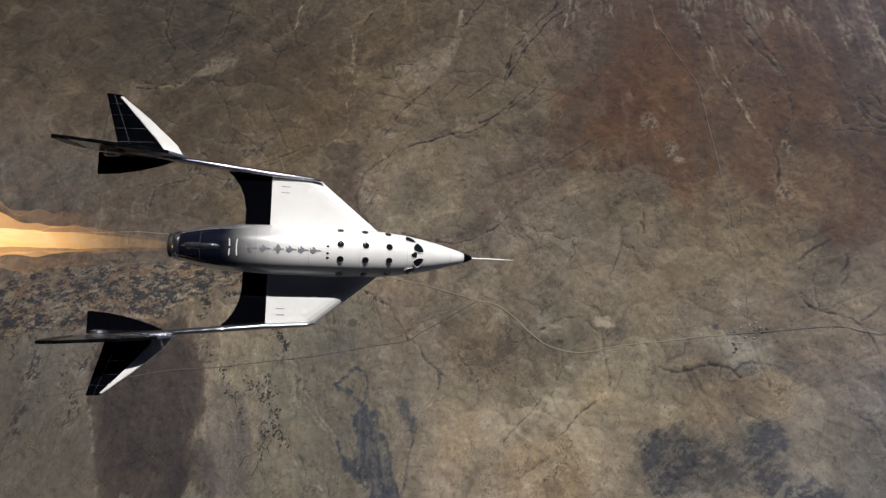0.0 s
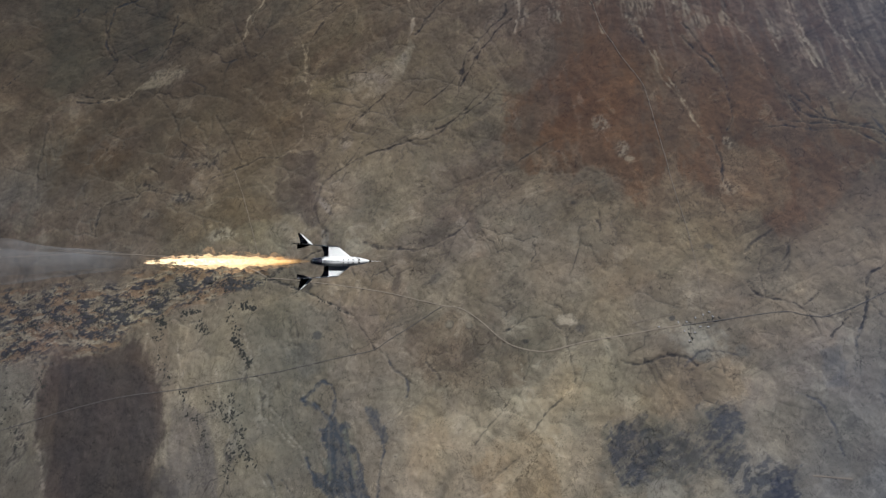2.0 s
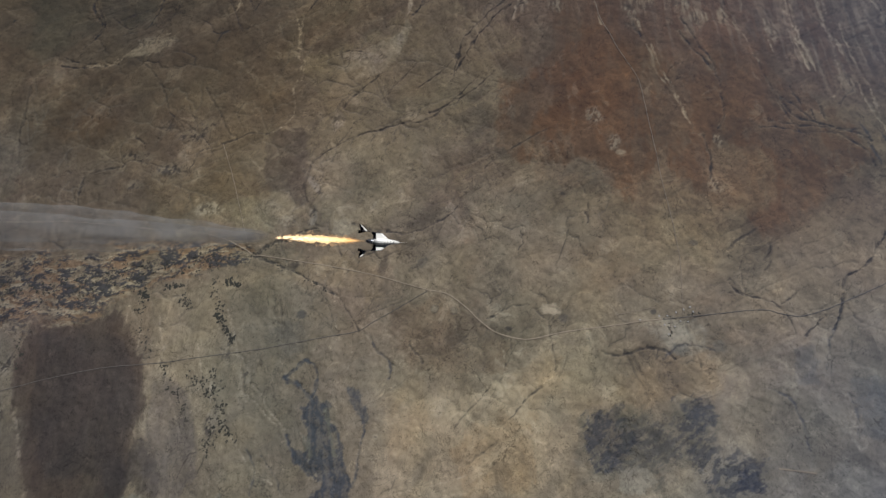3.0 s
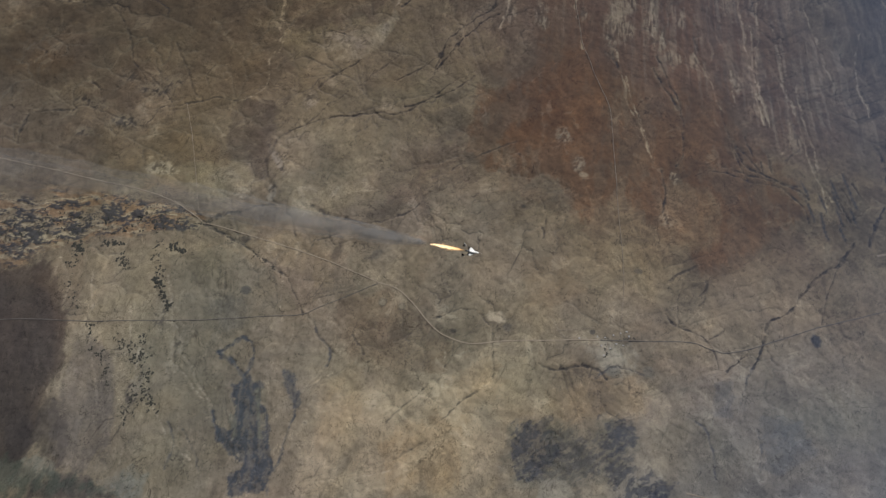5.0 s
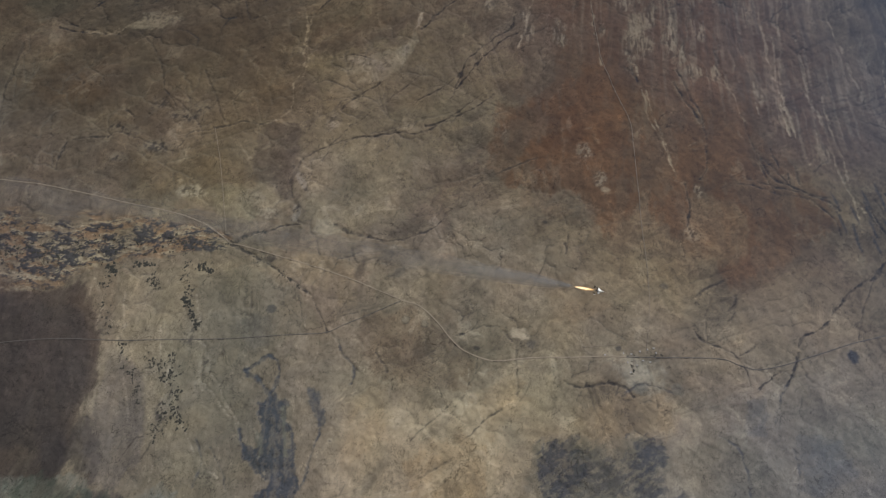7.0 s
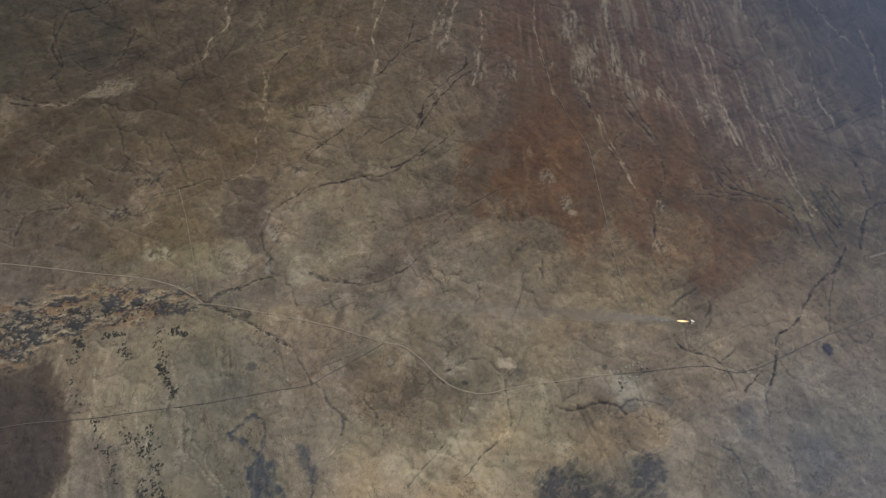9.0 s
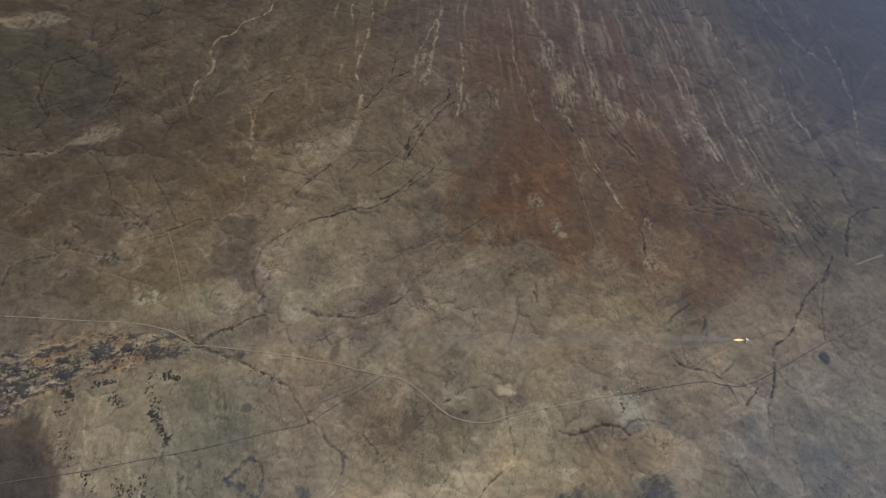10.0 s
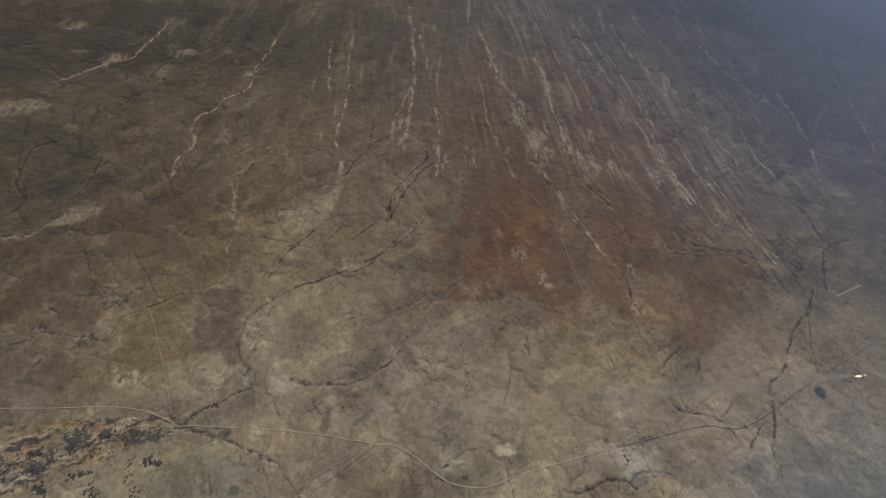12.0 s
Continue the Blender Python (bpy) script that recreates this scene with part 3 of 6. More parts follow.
pale([(-247, -535), (-63, -413), (141, -268)], 3, 0.4)
pale([(-848, 210), (-761, 64)], 3, 0.3)
pale([(-3564, 2230), (-3433, 2370), (-3302, 2549), (-3176, 2658), (-3158, 2931), (-3154, 3110)], 12.2, 0.85)
pale([(-2212, 3138), (-2188, 2902), (-2194, 2757), (-2145, 2565), (-2202, 2444), (-2271, 2360), (-2265, 2274), (-2335, 2193), (-2342, 2095), (-2277, 1998), (-2232, 1876), (-2263, 1786), (-2226, 1615), (-2256, 1557)], 9.45, 0.8)
pale([(-1785, 1690), (-1764, 1589), (-1693, 1468), (-1618, 1382), (-1587, 1266)], 6.75, 0.6)
pale([(-1405, 2614), (-1370, 2456), (-1353, 2324), (-1307, 2184), (-1220, 2046), (-1188, 1930), (-1177, 1804), (-1160, 1713)], 9.45, 0.85)
pale([(-1775, 3287), (-1659, 2910), (-1519, 2614)], 6.75, 0.6)
pale([(-1621, 3371), (-1538, 3017), (-1414, 2709)], 6.75, 0.55)
pale([(-990, 2897), (-999, 2563), (-979, 2368)], 8.1, 0.7)
pale([(-1292, 3887), (-1109, 3364), (-974, 2902), (-892, 2486), (-865, 2266)], 16.2, 0.8)
pale([(-1089, 3526), (-921, 3124)], 9.45, 0.7)
pale([(-746, 2710), (-612, 2285), (-570, 2087)], 12.2, 0.8)
pale([(-528, 3168), (-341, 2646), (-211, 2400)], 6.75, 0.65)
pale([(-654, 3751), (-501, 3466), (-386, 3210), (-232, 2987), (-113, 2882)], 21.6, 0.8)
pale([(-141, 3498), (-17, 3250), (91, 2892), (199, 2675), (290, 2428)], 16.2, 0.85)
pale([(105, 4043), (278, 3697), (409, 3445)], 9.45, 0.7)
pale([(944, 2484), (1050, 2282)], 9.45, 0.7)
pale([(695, 3259), (835, 2872), (915, 2568), (1092, 2275)], 10.8, 0.7)
pale([(1406, 3219), (1482, 2894), (1607, 2668)], 9.45, 0.7)
pale([(981, 2693), (1228, 2409), (1383, 2135), (1541, 2005)], 12.2, 0.7)
pale([(1178, 4044), (1450, 3618), (1720, 3374)], 10.8, 0.6)
pale([(1734, 3570), (1881, 3124), (1907, 2559)], 10.8, 0.6)
pale([(856, 3578), (1102, 3128), (1387, 2706)], 10.8, 0.6)
pale([(532, 3344), (709, 2893), (870, 2607)], 10.8, 0.6)
pale([(212, 2163), (340, 1989), (420, 1893), (542, 1742)], 6.75, 0.7)
pale([(429, 4141), (587, 3789), (683, 3597)], 8.1, 0.7)
pale([(2155, 4190), (2289, 3545), (2350, 3097)], 10.8, 0.6)
pale([(-2535, 1313), (-2615, 1229), (-2681, 1140), (-2730, 1037), (-2800, 983)], 6, 0.75)
pale([(-2240, 1949), (-2225, 1750), (-2225, 1608), (-2297, 1536)], 5, 0.5)
pale([(-2361, -744), (-2151, -847), (-2000, -963), (-1902, -1065)], 9, 0.5)
pale([(-2364, -1055), (-2204, -1193)], 7, 0.45)
pale([(-1459, -452), (-1277, -636), (-1185, -761)], 5, 0.4)
pale([(-1311, -61), (-1213, -178), (-1130, -235)], 6, 0.55)
pale([(-1130, -235), (-1012, -333), (-897, -398), (-787, -461)], 5, 0.5)
pale([(-664, -463), (-555, -569)], 4, 0.4)
pale([(-1244, -338), (-1157, -504), (-1091, -667)], 4, 0.45)
pale([(-1372, -268), (-1287, -384)], 4, 0.4)
pale([(-1658, -189), (-1519, -355)], 4, 0.4)

COURSES = [c[0] for c in DARK_COURSES + PALE_COURSES]

# fine drainage: rain that runs down a rough slope towards the watercourses, gathered cell by cell
def drainage():
    sx, sy = (GX >= -4900) & (GX <= 3300), (GY >= -1650) & (GY <= 5400)
    i0, i1, j0, j1 = np.argmax(sx), len(sx) - np.argmax(sx[::-1]), np.argmax(sy), len(sy) - np.argmax(sy[::-1])
    box = (slice(j0, j1), slice(i0, i1))
    x, y = X[box], Y[box]
    heads = np.array([q for pts in COURSES for q in spline(pts, 4)], np.float32)
    cx, cy = np.meshgrid(np.arange(-4900, 3400, 50.0), np.arange(-1650, 5450, 50.0))
    far = np.full(cx.shape, 1e9, np.float32)
    for q in heads:
        far = np.minimum(far, (cx - q[0]) ** 2 + (cy - q[1]) ** 2)
    far = np.sqrt(far)
    u, v = (x + 4900) / 50, (y + 1650) / 50
    a, b = np.clip(u.astype(int), 0, cx.shape[1] - 2), np.clip(v.astype(int), 0, cx.shape[0] - 2)
    p, q = u - a, v - b
    dist = (far[b, a] * (1 - p) + far[b, a + 1] * p) * (1 - q) + (far[b + 1, a] * (1 - p) + far[b + 1, a + 1] * p) * q
    fall = 0.055 * np.minimum(dist, 700) + 0.012 * y - 0.02 * np.minimum(rad[box], 4300) + 42 * fbm(x, y, 620, 3, 5, 0.55)
    h = fall + 24 * fbm(x, y, 150, 6, 4, 0.62) + 8 * fbm(x, y, 30, 1, 2)
    rows, cols = h.shape
    size = rows * cols
    level = ((h - h.min()) * 25).astype(np.int64).ravel().tolist()
    parent, order = [-1] * size, []
    edge = np.zeros((rows, cols), bool)
    edge[0], edge[-1], edge[:, 0], edge[:, -1] = True, True, True, True
    shelves = [[] for k in range(max(level) + 2)]
    for k in np.flatnonzero(edge.ravel()).tolist():
        parent[k] = -2
        shelves[level[k]].append(k)
    ring = (-cols, cols, -1, 1, -cols - 1, -cols + 1, cols - 1, cols + 1)
    for lev, shelf in enumerate(shelves):
        for k in shelf:                     # grows while it is read
            order.append(k)
            for o in ring:
                n = k + o
                if 0 <= n < size and parent[n] == -1:
                    parent[n] = k
                    shelves[level[n] if level[n] > lev else lev].append(n)
    flow = [1.0] * size
    for k in reversed(order):
        if parent[k] >= 0:
            flow[parent[k]] += flow[k]
    return box, np.log(np.array(flow, np.float32).reshape(rows, cols)), h, dist


def blurred(a, r):
    """A box blur with radius r, twice along each axis."""
    for ax in (0, 1, 0, 1):
        c = np.cumsum(np.pad(a, [(r + 1, r) if k == ax else (0, 0) for k in (0, 1)], mode="edge"), axis=ax)
        n = a.shape[ax]
        a = (np.take(c, range(2 * r + 1, 2 * r + 1 + n), ax) - np.take(c, range(0, n), ax)) / (2 * r + 1)
    return a


def combed(fall, grain, reach, seed):
    """Noise drawn out along the way that water takes, as wash and wind leave it."""
    rows, cols = fall.shape
    gx, gy = np.cos(fall), np.sin(fall)
    raw = np.random.RandomState(seed).rand(rows, cols).astype(np.float32)
    if grain > 1:
        raw = blurred(raw, grain - 1)
    total = raw.copy()
    jj, ii = np.meshgrid(np.arange(rows, dtype=np.float32), np.arange(cols, dtype=np.float32), indexing="ij")
    for way in (1, -1):
        py, px = jj.copy(), ii.copy()
        for k in range(reach):
            a, b = np.clip(np.rint(py), 0, rows - 1).astype(np.int32), np.clip(np.rint(px), 0, cols - 1).astype(np.int32)
            py += way * gy[a, b]
            px += way * gx[a, b]
            a, b = np.clip(np.rint(py), 0, rows - 1).astype(np.int32), np.clip(np.rint(px), 0, cols - 1).astype(np.int32)
            total += raw[a, b]
    total -= blurred(total, 25)
    return np.clip(total / total.std(), -2.5, 2.5)


box, flow, slope, from_course = drainage()
by_course = np.exp(-from_course / 170)
shift_j, shift_i = np.rint((LY - Y)[box] * 0.13).astype(int), np.rint((LX - X)[box] * 0.13).astype(int)
jj, ii = np.indices(flow.shape)
flow = flow[np.clip(jj + shift_j, 0, flow.shape[0] - 1), np.clip(ii + shift_i, 0, flow.shape[1] - 1)]
calm = (1 - 0.75 * np.exp(-((X[box] + 690) ** 2 + (Y[box] - 20) ** 2) / 260 ** 2)) * (1 - 0.7 * np.exp(-((X[box] + 860) ** 2 + (Y[box] - 640) ** 2) / 240 ** 2)) * (1 - 0.7 * np.exp(-((X[box] + 540) ** 2 + (Y[box] - 860) ** 2) / 240 ** 2))
calm = calm * (1 - 0.6 * SOUTH[box]) * (1 - 0.8 * step(-600, -200, X[box]) * step(1250, 1450, Y[box]) * step(2600, 2300, Y[box]))
rill = (step(4.9, 7.4, flow) * 0.75 * (1 - 0.45 * step(6.6, 7.8, flow)) + step(2.9, 5.5, flow) * by_course * 0.75 * (1 - 0.4 * step(6.6, 7.8, flow))) * calm
thin = np.zeros_like(flow)
for dy, dx, f in ((0, 0, 0.8), (0, 1, 0.05), (1, 0, 0.05), (0, -1, 0.05), (-1, 0, 0.05)):
    thin += f * np.roll(np.roll(rill, dy, 0), dx, 1)
valley = np.clip(blurred(rill, 2) * 2.2 + blurred(rill, 6) * 2.5, 0, 1.6)
# the way that water takes: down the slopes of the plain, south-east below the mesa, straight out over the fan
px, py = X[box], Y[box]
to_fan, to_mesa = step(4300, 3300, rad[box]) * step(-2600, -1400, px), step(500, -300, py + 0.25 * px + 500 - 1000 * step(300, 1500, px)) * step(3000, 2200, px)
smooth = blurred(slope, 4)
down_y, down_x = np.gradient(smooth)
steep = np.hypot(down_x, down_y) + 1e-6
south, off_hills = np.radians(117.0) + 0.25 * fbm(px, py, 700, 6, 3), way_out[box] + math.pi
free = (1 - to_mesa) * (1 - to_fan)
lie = np.arctan2(down_y / steep * free + np.sin(south) * to_mesa * (1 - to_fan) + np.sin(off_hills) * to_fan,
                 down_x / steep * free + np.cos(south) * to_mesa * (1 - to_fan) + np.cos(off_hills) * to_fan)
hair, strand, lock = combed(lie, 1, 8, 3), combed(lie, 2, 18, 4), combed(lie, 5, 40, 5)
chalky = step(-0.05, 0.3, fbm(X[box], Y[box], 800, 5, 4))[..., None]
lively = 0.45 + 0.55 * step(-0.4, 0.4, fbm(X[box], Y[box], 600, 7, 3))
drawn = 0.70 - 0.15 * to_mesa - 0.20 * to_fan
TINT[box] *= np.exp(0.03 * hair + (0.055 * strand + 0.085 * lock) * drawn)[..., None]
for sign, color, much in ((1, (0.215, 0.182, 0.138), 0.75), (-1, (0.040, 0.034, 0.028), 0.4)):
    w = (step(1.15, 1.75, sign * strand) * step(-0.2, 0.9, sign * lock) * much * np.maximum(0.30, np.maximum(0.6 * to_fan, 0.35 * to_mesa)))[..., None]
    TINT[box] = TINT[box] * (1 - w) + np.array(color, np.float32) * w
w = np.clip(0.30 * valley * lively, 0, 0.5)[..., None]
TINT[box] = TINT[box] * (1 - w) + (TINT[box] * 0.62 * (1 - chalky) + np.array((0.150, 0.122, 0.088)) * chalky) * w
w = np.clip(1.25 * thin * lively * (1 - 0.9 * step(8.8, 10.2, flow)), 0, 0.85)[..., None]
TINT[box] = TINT[box] * (1 - w) + (np.array((0.030, 0.026, 0.022)) * (1 - 0.4 * chalky) + np.array((0.190, 0.156, 0.115)) * 0.4 * chalky) * w
RELIEF[box] += 0.22 * (slope - blurred(slope, 30)) - 4.0 * valley - 4.0 * thin + 0.4 * strand + 0.15 * hair
for pts, width, weight in DARK_COURSES:
    channel(pts, width, DARK, weight, 3.0, TAN)
for pts, width, weight in PALE_COURSES:
    channel(pts, min(width, 12 + 0.4 * width), PALE, weight, 2.0)


def speckle(x, y, rx, ry, turn=17, bright=(0.205, 0.172, 0.132), weight=0.85, flecks=0.45):
    """Broken stony ground: pale flecks with dark ones between, thinning out to its edge."""
    r = max(rx, ry) * 2.2 + 40
    box = (slice(*np.searchsorted(GY, [y - r, y + r])), slice(*np.searchsorted(GX, [x - r, x + r])))
    c, s = math.cos(radians(turn)), math.sin(radians(turn))
    px, py = X[box] - x, Y[box] - y
    d = np.hypot((px * c + py * s) / rx, (py * c - px * s) / ry) + 0.45 * fbm(X[box], Y[box], 70, int(abs(x)) % 7, 5, 0.65)
    body = 1 - step(0.45, 1.35, d)
    grain = fbm(arc[box], run[box] * 0.20, 14, int(abs(y)) % 7, 3, 0.75) if y > 1900 else fbm(X[box], Y[box] * 0.55, 17, int(abs(y)) % 7, 3, 0.8)
    for color, w in (((0.140, 0.113, 0.083), body * 0.3), (bright, body * step(0.0, 0.12, grain) * weight * 0.85), ((0.045, 0.038, 0.032), body * step(0.16, 0.28, -grain) * flecks)):
        w = w[..., None]
        TINT[box] = TINT[box] * (1 - w) + np.array(color, np.float32) * w


speckle(-640, 2316, 45, 60, 17)
speckle(-569, 2208, 40, 70, 17)
speckle(-5, 2562, 60, 120, 17)
speckle(40, 2688, 45, 120, 17)
speckle(111, 2459, 40, 70, 17)
speckle(-179, 2436, 25, 50, 17)
speckle(179, 2719, 25, 90, 17)
speckle(319, 2509, 22, 80, 17)
speckle(369, 2707, 25, 60, 17)
speckle(444, 2442, 25, 40, 17)
speckle(540, 2474, 25, 50, 17)
speckle(798, 2464, 25, 50, 17)
speckle(-363, 2255, 25, 60, 17)
speckle(55, 1609, 45, 50, 17)
speckle(199, 1492, 35, 55, 17)
speckle(741, 1432, 40, 45, 17)
speckle(693, 1697, 25, 40, 17)
speckle(-1157, 1721, 22, 40, 17)
speckle(-1355, 1536, 110, 30, 17)
speckle(-1220, 1568, 50, 40, 17)
speckle(-1229, 714, 22, 110, 60, (0.150, 0.130, 0.105), 0.6, 0.9)
speckle(-1146, 552, 24, 60, 17, (0.150, 0.130, 0.105), 0.6, 0.9)
speckle(-1266, 1098, 40, 60, 17)
speckle(-1683, 384, 90, 35, 17)
speckle(-1403, 498, 60, 50, 17, (0.165, 0.138, 0.104), 0.5)
speckle(-1243, 477, 80, 40, 17, (0.165, 0.138, 0.104), 0.5)
speckle(-168, 2816, 60, 160, 17)
speckle(29, 2470, 70, 190, 17)
speckle(201, 2630, 50, 160, 17)
speckle(14, 3124, 50, 120, 17)
speckle(-419, 2313, 40, 80, 17)
speckle(396, 2417, 40, 60, 17)
speckle(829, 2441, 30, 60, 17)
speckle(-460, 3331, 50, 90, 17)
speckle(-942, 2501, 60, 80, 17)
speckle(-877, 2291, 30, 60, 17)
speckle(-2188, 2689, 60, 60, 17)
speckle(-3298, 2601, 110, 60, 17)
speckle(-3580, 1934, 160, 50, 17)
speckle(-2588, 1216, 120, 40, 17)
speckle(-2823, 2795, 100, 60, 17)
speckle(-3867, 2893, 100, 60, 17)
speckle(1256, 2254, 60, 60, 17)
speckle(-2249, 510, 110, 34, 17, (0.128, 0.106, 0.078), 0.45, 0.85)
speckle(-2041, 736, 90, 36, 17, (0.128, 0.106, 0.078), 0.45, 0.85)
speckle(-2046, 503, 80, 40, 17, (0.128, 0.106, 0.078), 0.45, 0.85)
speckle(-2197, 732, 60, 50, 17, (0.128, 0.106, 0.078), 0.45, 0.85)
speckle(-1956, 828, 60, 50, 17, (0.128, 0.106, 0.078), 0.45, 0.85)
speckle(-2157, 358, 90, 30, 17, (0.128, 0.106, 0.078), 0.45, 0.85)
patch(171, 529, 50, 32, 20, PALE, 0.75, 0.2, 0.5)
patch(242, 509, 26, 20, 20, (0.07, 0.06, 0.05), 0.6, 0.2, 0.6)
patch(244, 1448, 22, 18, 20, PALE, 0.75, 0.3, 0.4)
patch(34, 1121, 14, 14, 0, DARK, 0.7, 0.3, 0.4)
patch(-118, 1386, 9, 9, 0, DARK, 0.6, 0.3, 0.3)
patch(-792, 1733, 16, 26, 10, DARK, 0.8, 0.3, 0.5)
patch(1656, 1206, 26, 32, 17, SHADE, 0.9, 0.2, 0.4)
patch(15, 363, 14, 10, 17, DARK, 0.7, 0.2, 0.3)
patch(752, 619, 110, 80, 20, (0.175, 0.158, 0.130), 0.7, 0.4, 0.6)
patch(787, 570, 40, 26, 20, (0.075, 0.070, 0.062), 0.7, 0.3, 0.6)
patch(945, 647, 30, 24, 20, (0.085, 0.078, 0.066), 0.5, 0.3, 0.6)
patch(624, 689, 16, 12, 25, (0.060, 0.052, 0.044), 0.8, 0.1, 0.15)
patch(713, 1093, 22, 14, 25, (0.060, 0.052, 0.044), 0.6, 0.2, 0.3)
patch(-955, 51, 24, 20, 20, (0.052, 0.048, 0.042), 0.75, 0.3, 0.5)
patch(-377, -323, 12, 12, 0, PALE, 0.8, 0.2, 0.2)
patch(-377, -323, 5, 5, 0, DARK, 0.9, 0.2, 0.2)
patch(-1109, 266, 30, 20, 20, DARK, 0.6, 0.3, 0.6)
patch(-504, 507, 60, 20, 60, (0.05, 0.044, 0.036), 0.5, 0.3, 0.7)
patch(-681, 441, 22, 60, 10, (0.056, 0.044, 0.034), 0.6, 0.4, 0.7)
for x, y, r in ((-353, 320, 22), (-260, 347, 18)):
    patch(x, y, r, r, 0, (0.052, 0.045, 0.038), 0.6, 0.12, 0.2)
    patch(x, y, r * 0.75, r * 0.75, 0, (0.125, 0.104, 0.077), 0.9, 0.15, 0.2)

region([(-3053, -912), (-2668, -698), (-2290, -587), (-2156, -788), (-1908, -1067), (-1703, -1275), (-2405, -1589)], (0.126, 0.106, 0.076), 0.6, 30, 40, 120, 0.35)
speckle(-2522, -870, 60, 90, 17, (0.165, 0.138, 0.104), 0.6, 0.9)
speckle(-2160, -941, 50, 110, 17, (0.165, 0.138, 0.104), 0.6, 0.9)
speckle(-2423, -1139, 50, 90, 17, (0.165, 0.138, 0.104), 0.6, 0.9)
speckle(-2244, -729, 30, 70, 17, (0.165, 0.138, 0.104), 0.6, 0.9)
speckle(-1242, -219, 40, 90, 17, (0.165, 0.138, 0.104), 0.6, 0.9)
speckle(-1064, -297, 35, 70, 17, (0.165, 0.138, 0.104), 0.6, 0.9)
speckle(-1126, -547, 30, 90, 17, (0.165, 0.138, 0.104), 0.6, 0.9)
# the dark mesa, smooth, with a paler foot and hills
region([(-2230, -440), (-2035, -335), (-1829, -284), (-1694, -361), (-1577, -468), (-1482, -578), (-1444, -733), (-1355, -926), (-1296, -1094), (-1675, -1263), (-1950, -1029), (-2193, -741), (-2247, -571)], (0.052, 0.038, 0.030), 0.88, 24, 40, 130, 0.15)
region([(-2142, -531), (-1762, -386), (-1561, -551), (-1402, -933), (-1738, -1078), (-2022, -855)], (0.036, 0.030, 0.027), 0.6, 50, 25, 160, 0.15)
region([(-1612, -838), (-1512, -782), (-1369, -925), (-1340, -1002), (-1381, -1044), (-1473, -983)], (0.044, 0.035, 0.030), 0.85, 14, 30, 80, 0.15)
region([(-1424, -859), (-1401, -776), (-1279, -820), (-1193, -933), (-1186, -976), (-1287, -972)], (0.046, 0.037, 0.031), 0.75, 16, 30, 70, 0.25)
region([(-1652, -1137), (-1376, -1049), (-1308, -984), (-1217, -960), (-1178, -1003), (-1325, -1136), (-1500, -1285)], (0.128, 0.122, 0.100), 0.75, 12, 22, 70, 0.35)
region([(-1012, -923), (-922, -808), (-850, -820), (-814, -902), (-981, -995)], (0.122, 0.118, 0.098), 0.6, 14, 22, 70, 0.5)
region([(-1246, -1067), (-1175, -988), (-1062, -938), (-918, -960), (-1231, -1134)], (0.038, 0.031, 0.030), 0.75, 12, 18, 70, 0.3)

region([(-1409, -7), (-1173, 93), (-950, 21), (-736, 47), (-561, 177), (-386, 27), (-328, -231), (-253, -570), (-551, -735), (-708, -608), (-862, -530), (-1178, -419)], (0.098, 0.081, 0.058), 0.45, 40, 40, 140, 0.3)
region([(-1483, -438), (-1292, -483), (-1141, -630), (-1080, -789), (-1091, -941), (-1199, -962), (-1378, -820), (-1438, -624)], (0.080, 0.066, 0.056), 0.6, 14, 30, 100, 0.25)
region([(-1513, -1143), (-1406, -1052), (-1250, -1012), (-1062, -938), (-909, -935), (-1430, -1226)], (0.052, 0.056, 0.042), 0.75, 10, 40, 70, 0.5)
region([(966, 518), (1071, 620), (1219, 682), (1250, 591), (1172, 497), (1069, 434), (1003, 439)], (0.160, 0.126, 0.096), 0.5, 14, 20, 60, 0.25)
region([(1243, 759), (1336, 796), (1387, 638), (1301, 605)], (0.088, 0.080, 0.070), 0.6, 16, 20, 60, 0.25)
region([(939, 739), (1162, 848), (1233, 724), (1028, 581)], (0.118, 0.090, 0.070), 0.45, 20, 25, 80, 0.25)
region([(1516, 710), (1689, 777), (1797, 672), (1686, 500), (1580, 500)], (0.085, 0.079, 0.072), 0.5, 30, 30, 90, 0.35)
# the wooded river belt
box, d = along([(-2900, -640), (-2611, -492), (-2332, -342), (-2058, -194), (-1872, -30), (-1660, 79), (-1375, 223)], 330)
bu, bv = WX[box] * 0.88 + WY[box] * 0.47, WY[box] * 0.88 - WX[box] * 0.47
breadth = np.interp(X[box], [-2700, -2300, -1900, -1600, -1350], [215, 190, 150, 90, 40])
belt = 1 - step(0.75, 1.15, d / breadth + 0.35 * fbm(X[box], Y[box], 130, 4, 4, 0.6))
n1, n2, n3 = fbm(bu, bv * 2.0, 56, 2, 6, 0.82), fbm(bu * 0.8, bv * 2.2, 130, 5, 5, 0.65), fbm(bu * 0.6, bv * 2.8, 50, 7, 5, 0.72)
for color, w in (((0.124, 0.098, 0.068), belt * 0.8), ((0.128, 0.085, 0.053), belt * 0.85 * step(-0.15, 0.1, n2)), ((0.190, 0.156, 0.108), belt * 0.75 * step(0.14, 0.30, n3)), ((0.036, 0.034, 0.034), belt * 0.92 * step(0.11, 0.19, n1 + 0.12 * (1 - d / breadth)))):
    w = np.clip(w, 0, 1)[..., None]
    TINT[box] = TINT[box] * (1 - w) + np.array(color, np.float32) * w
RELIEF[box] += 6 * belt * n1
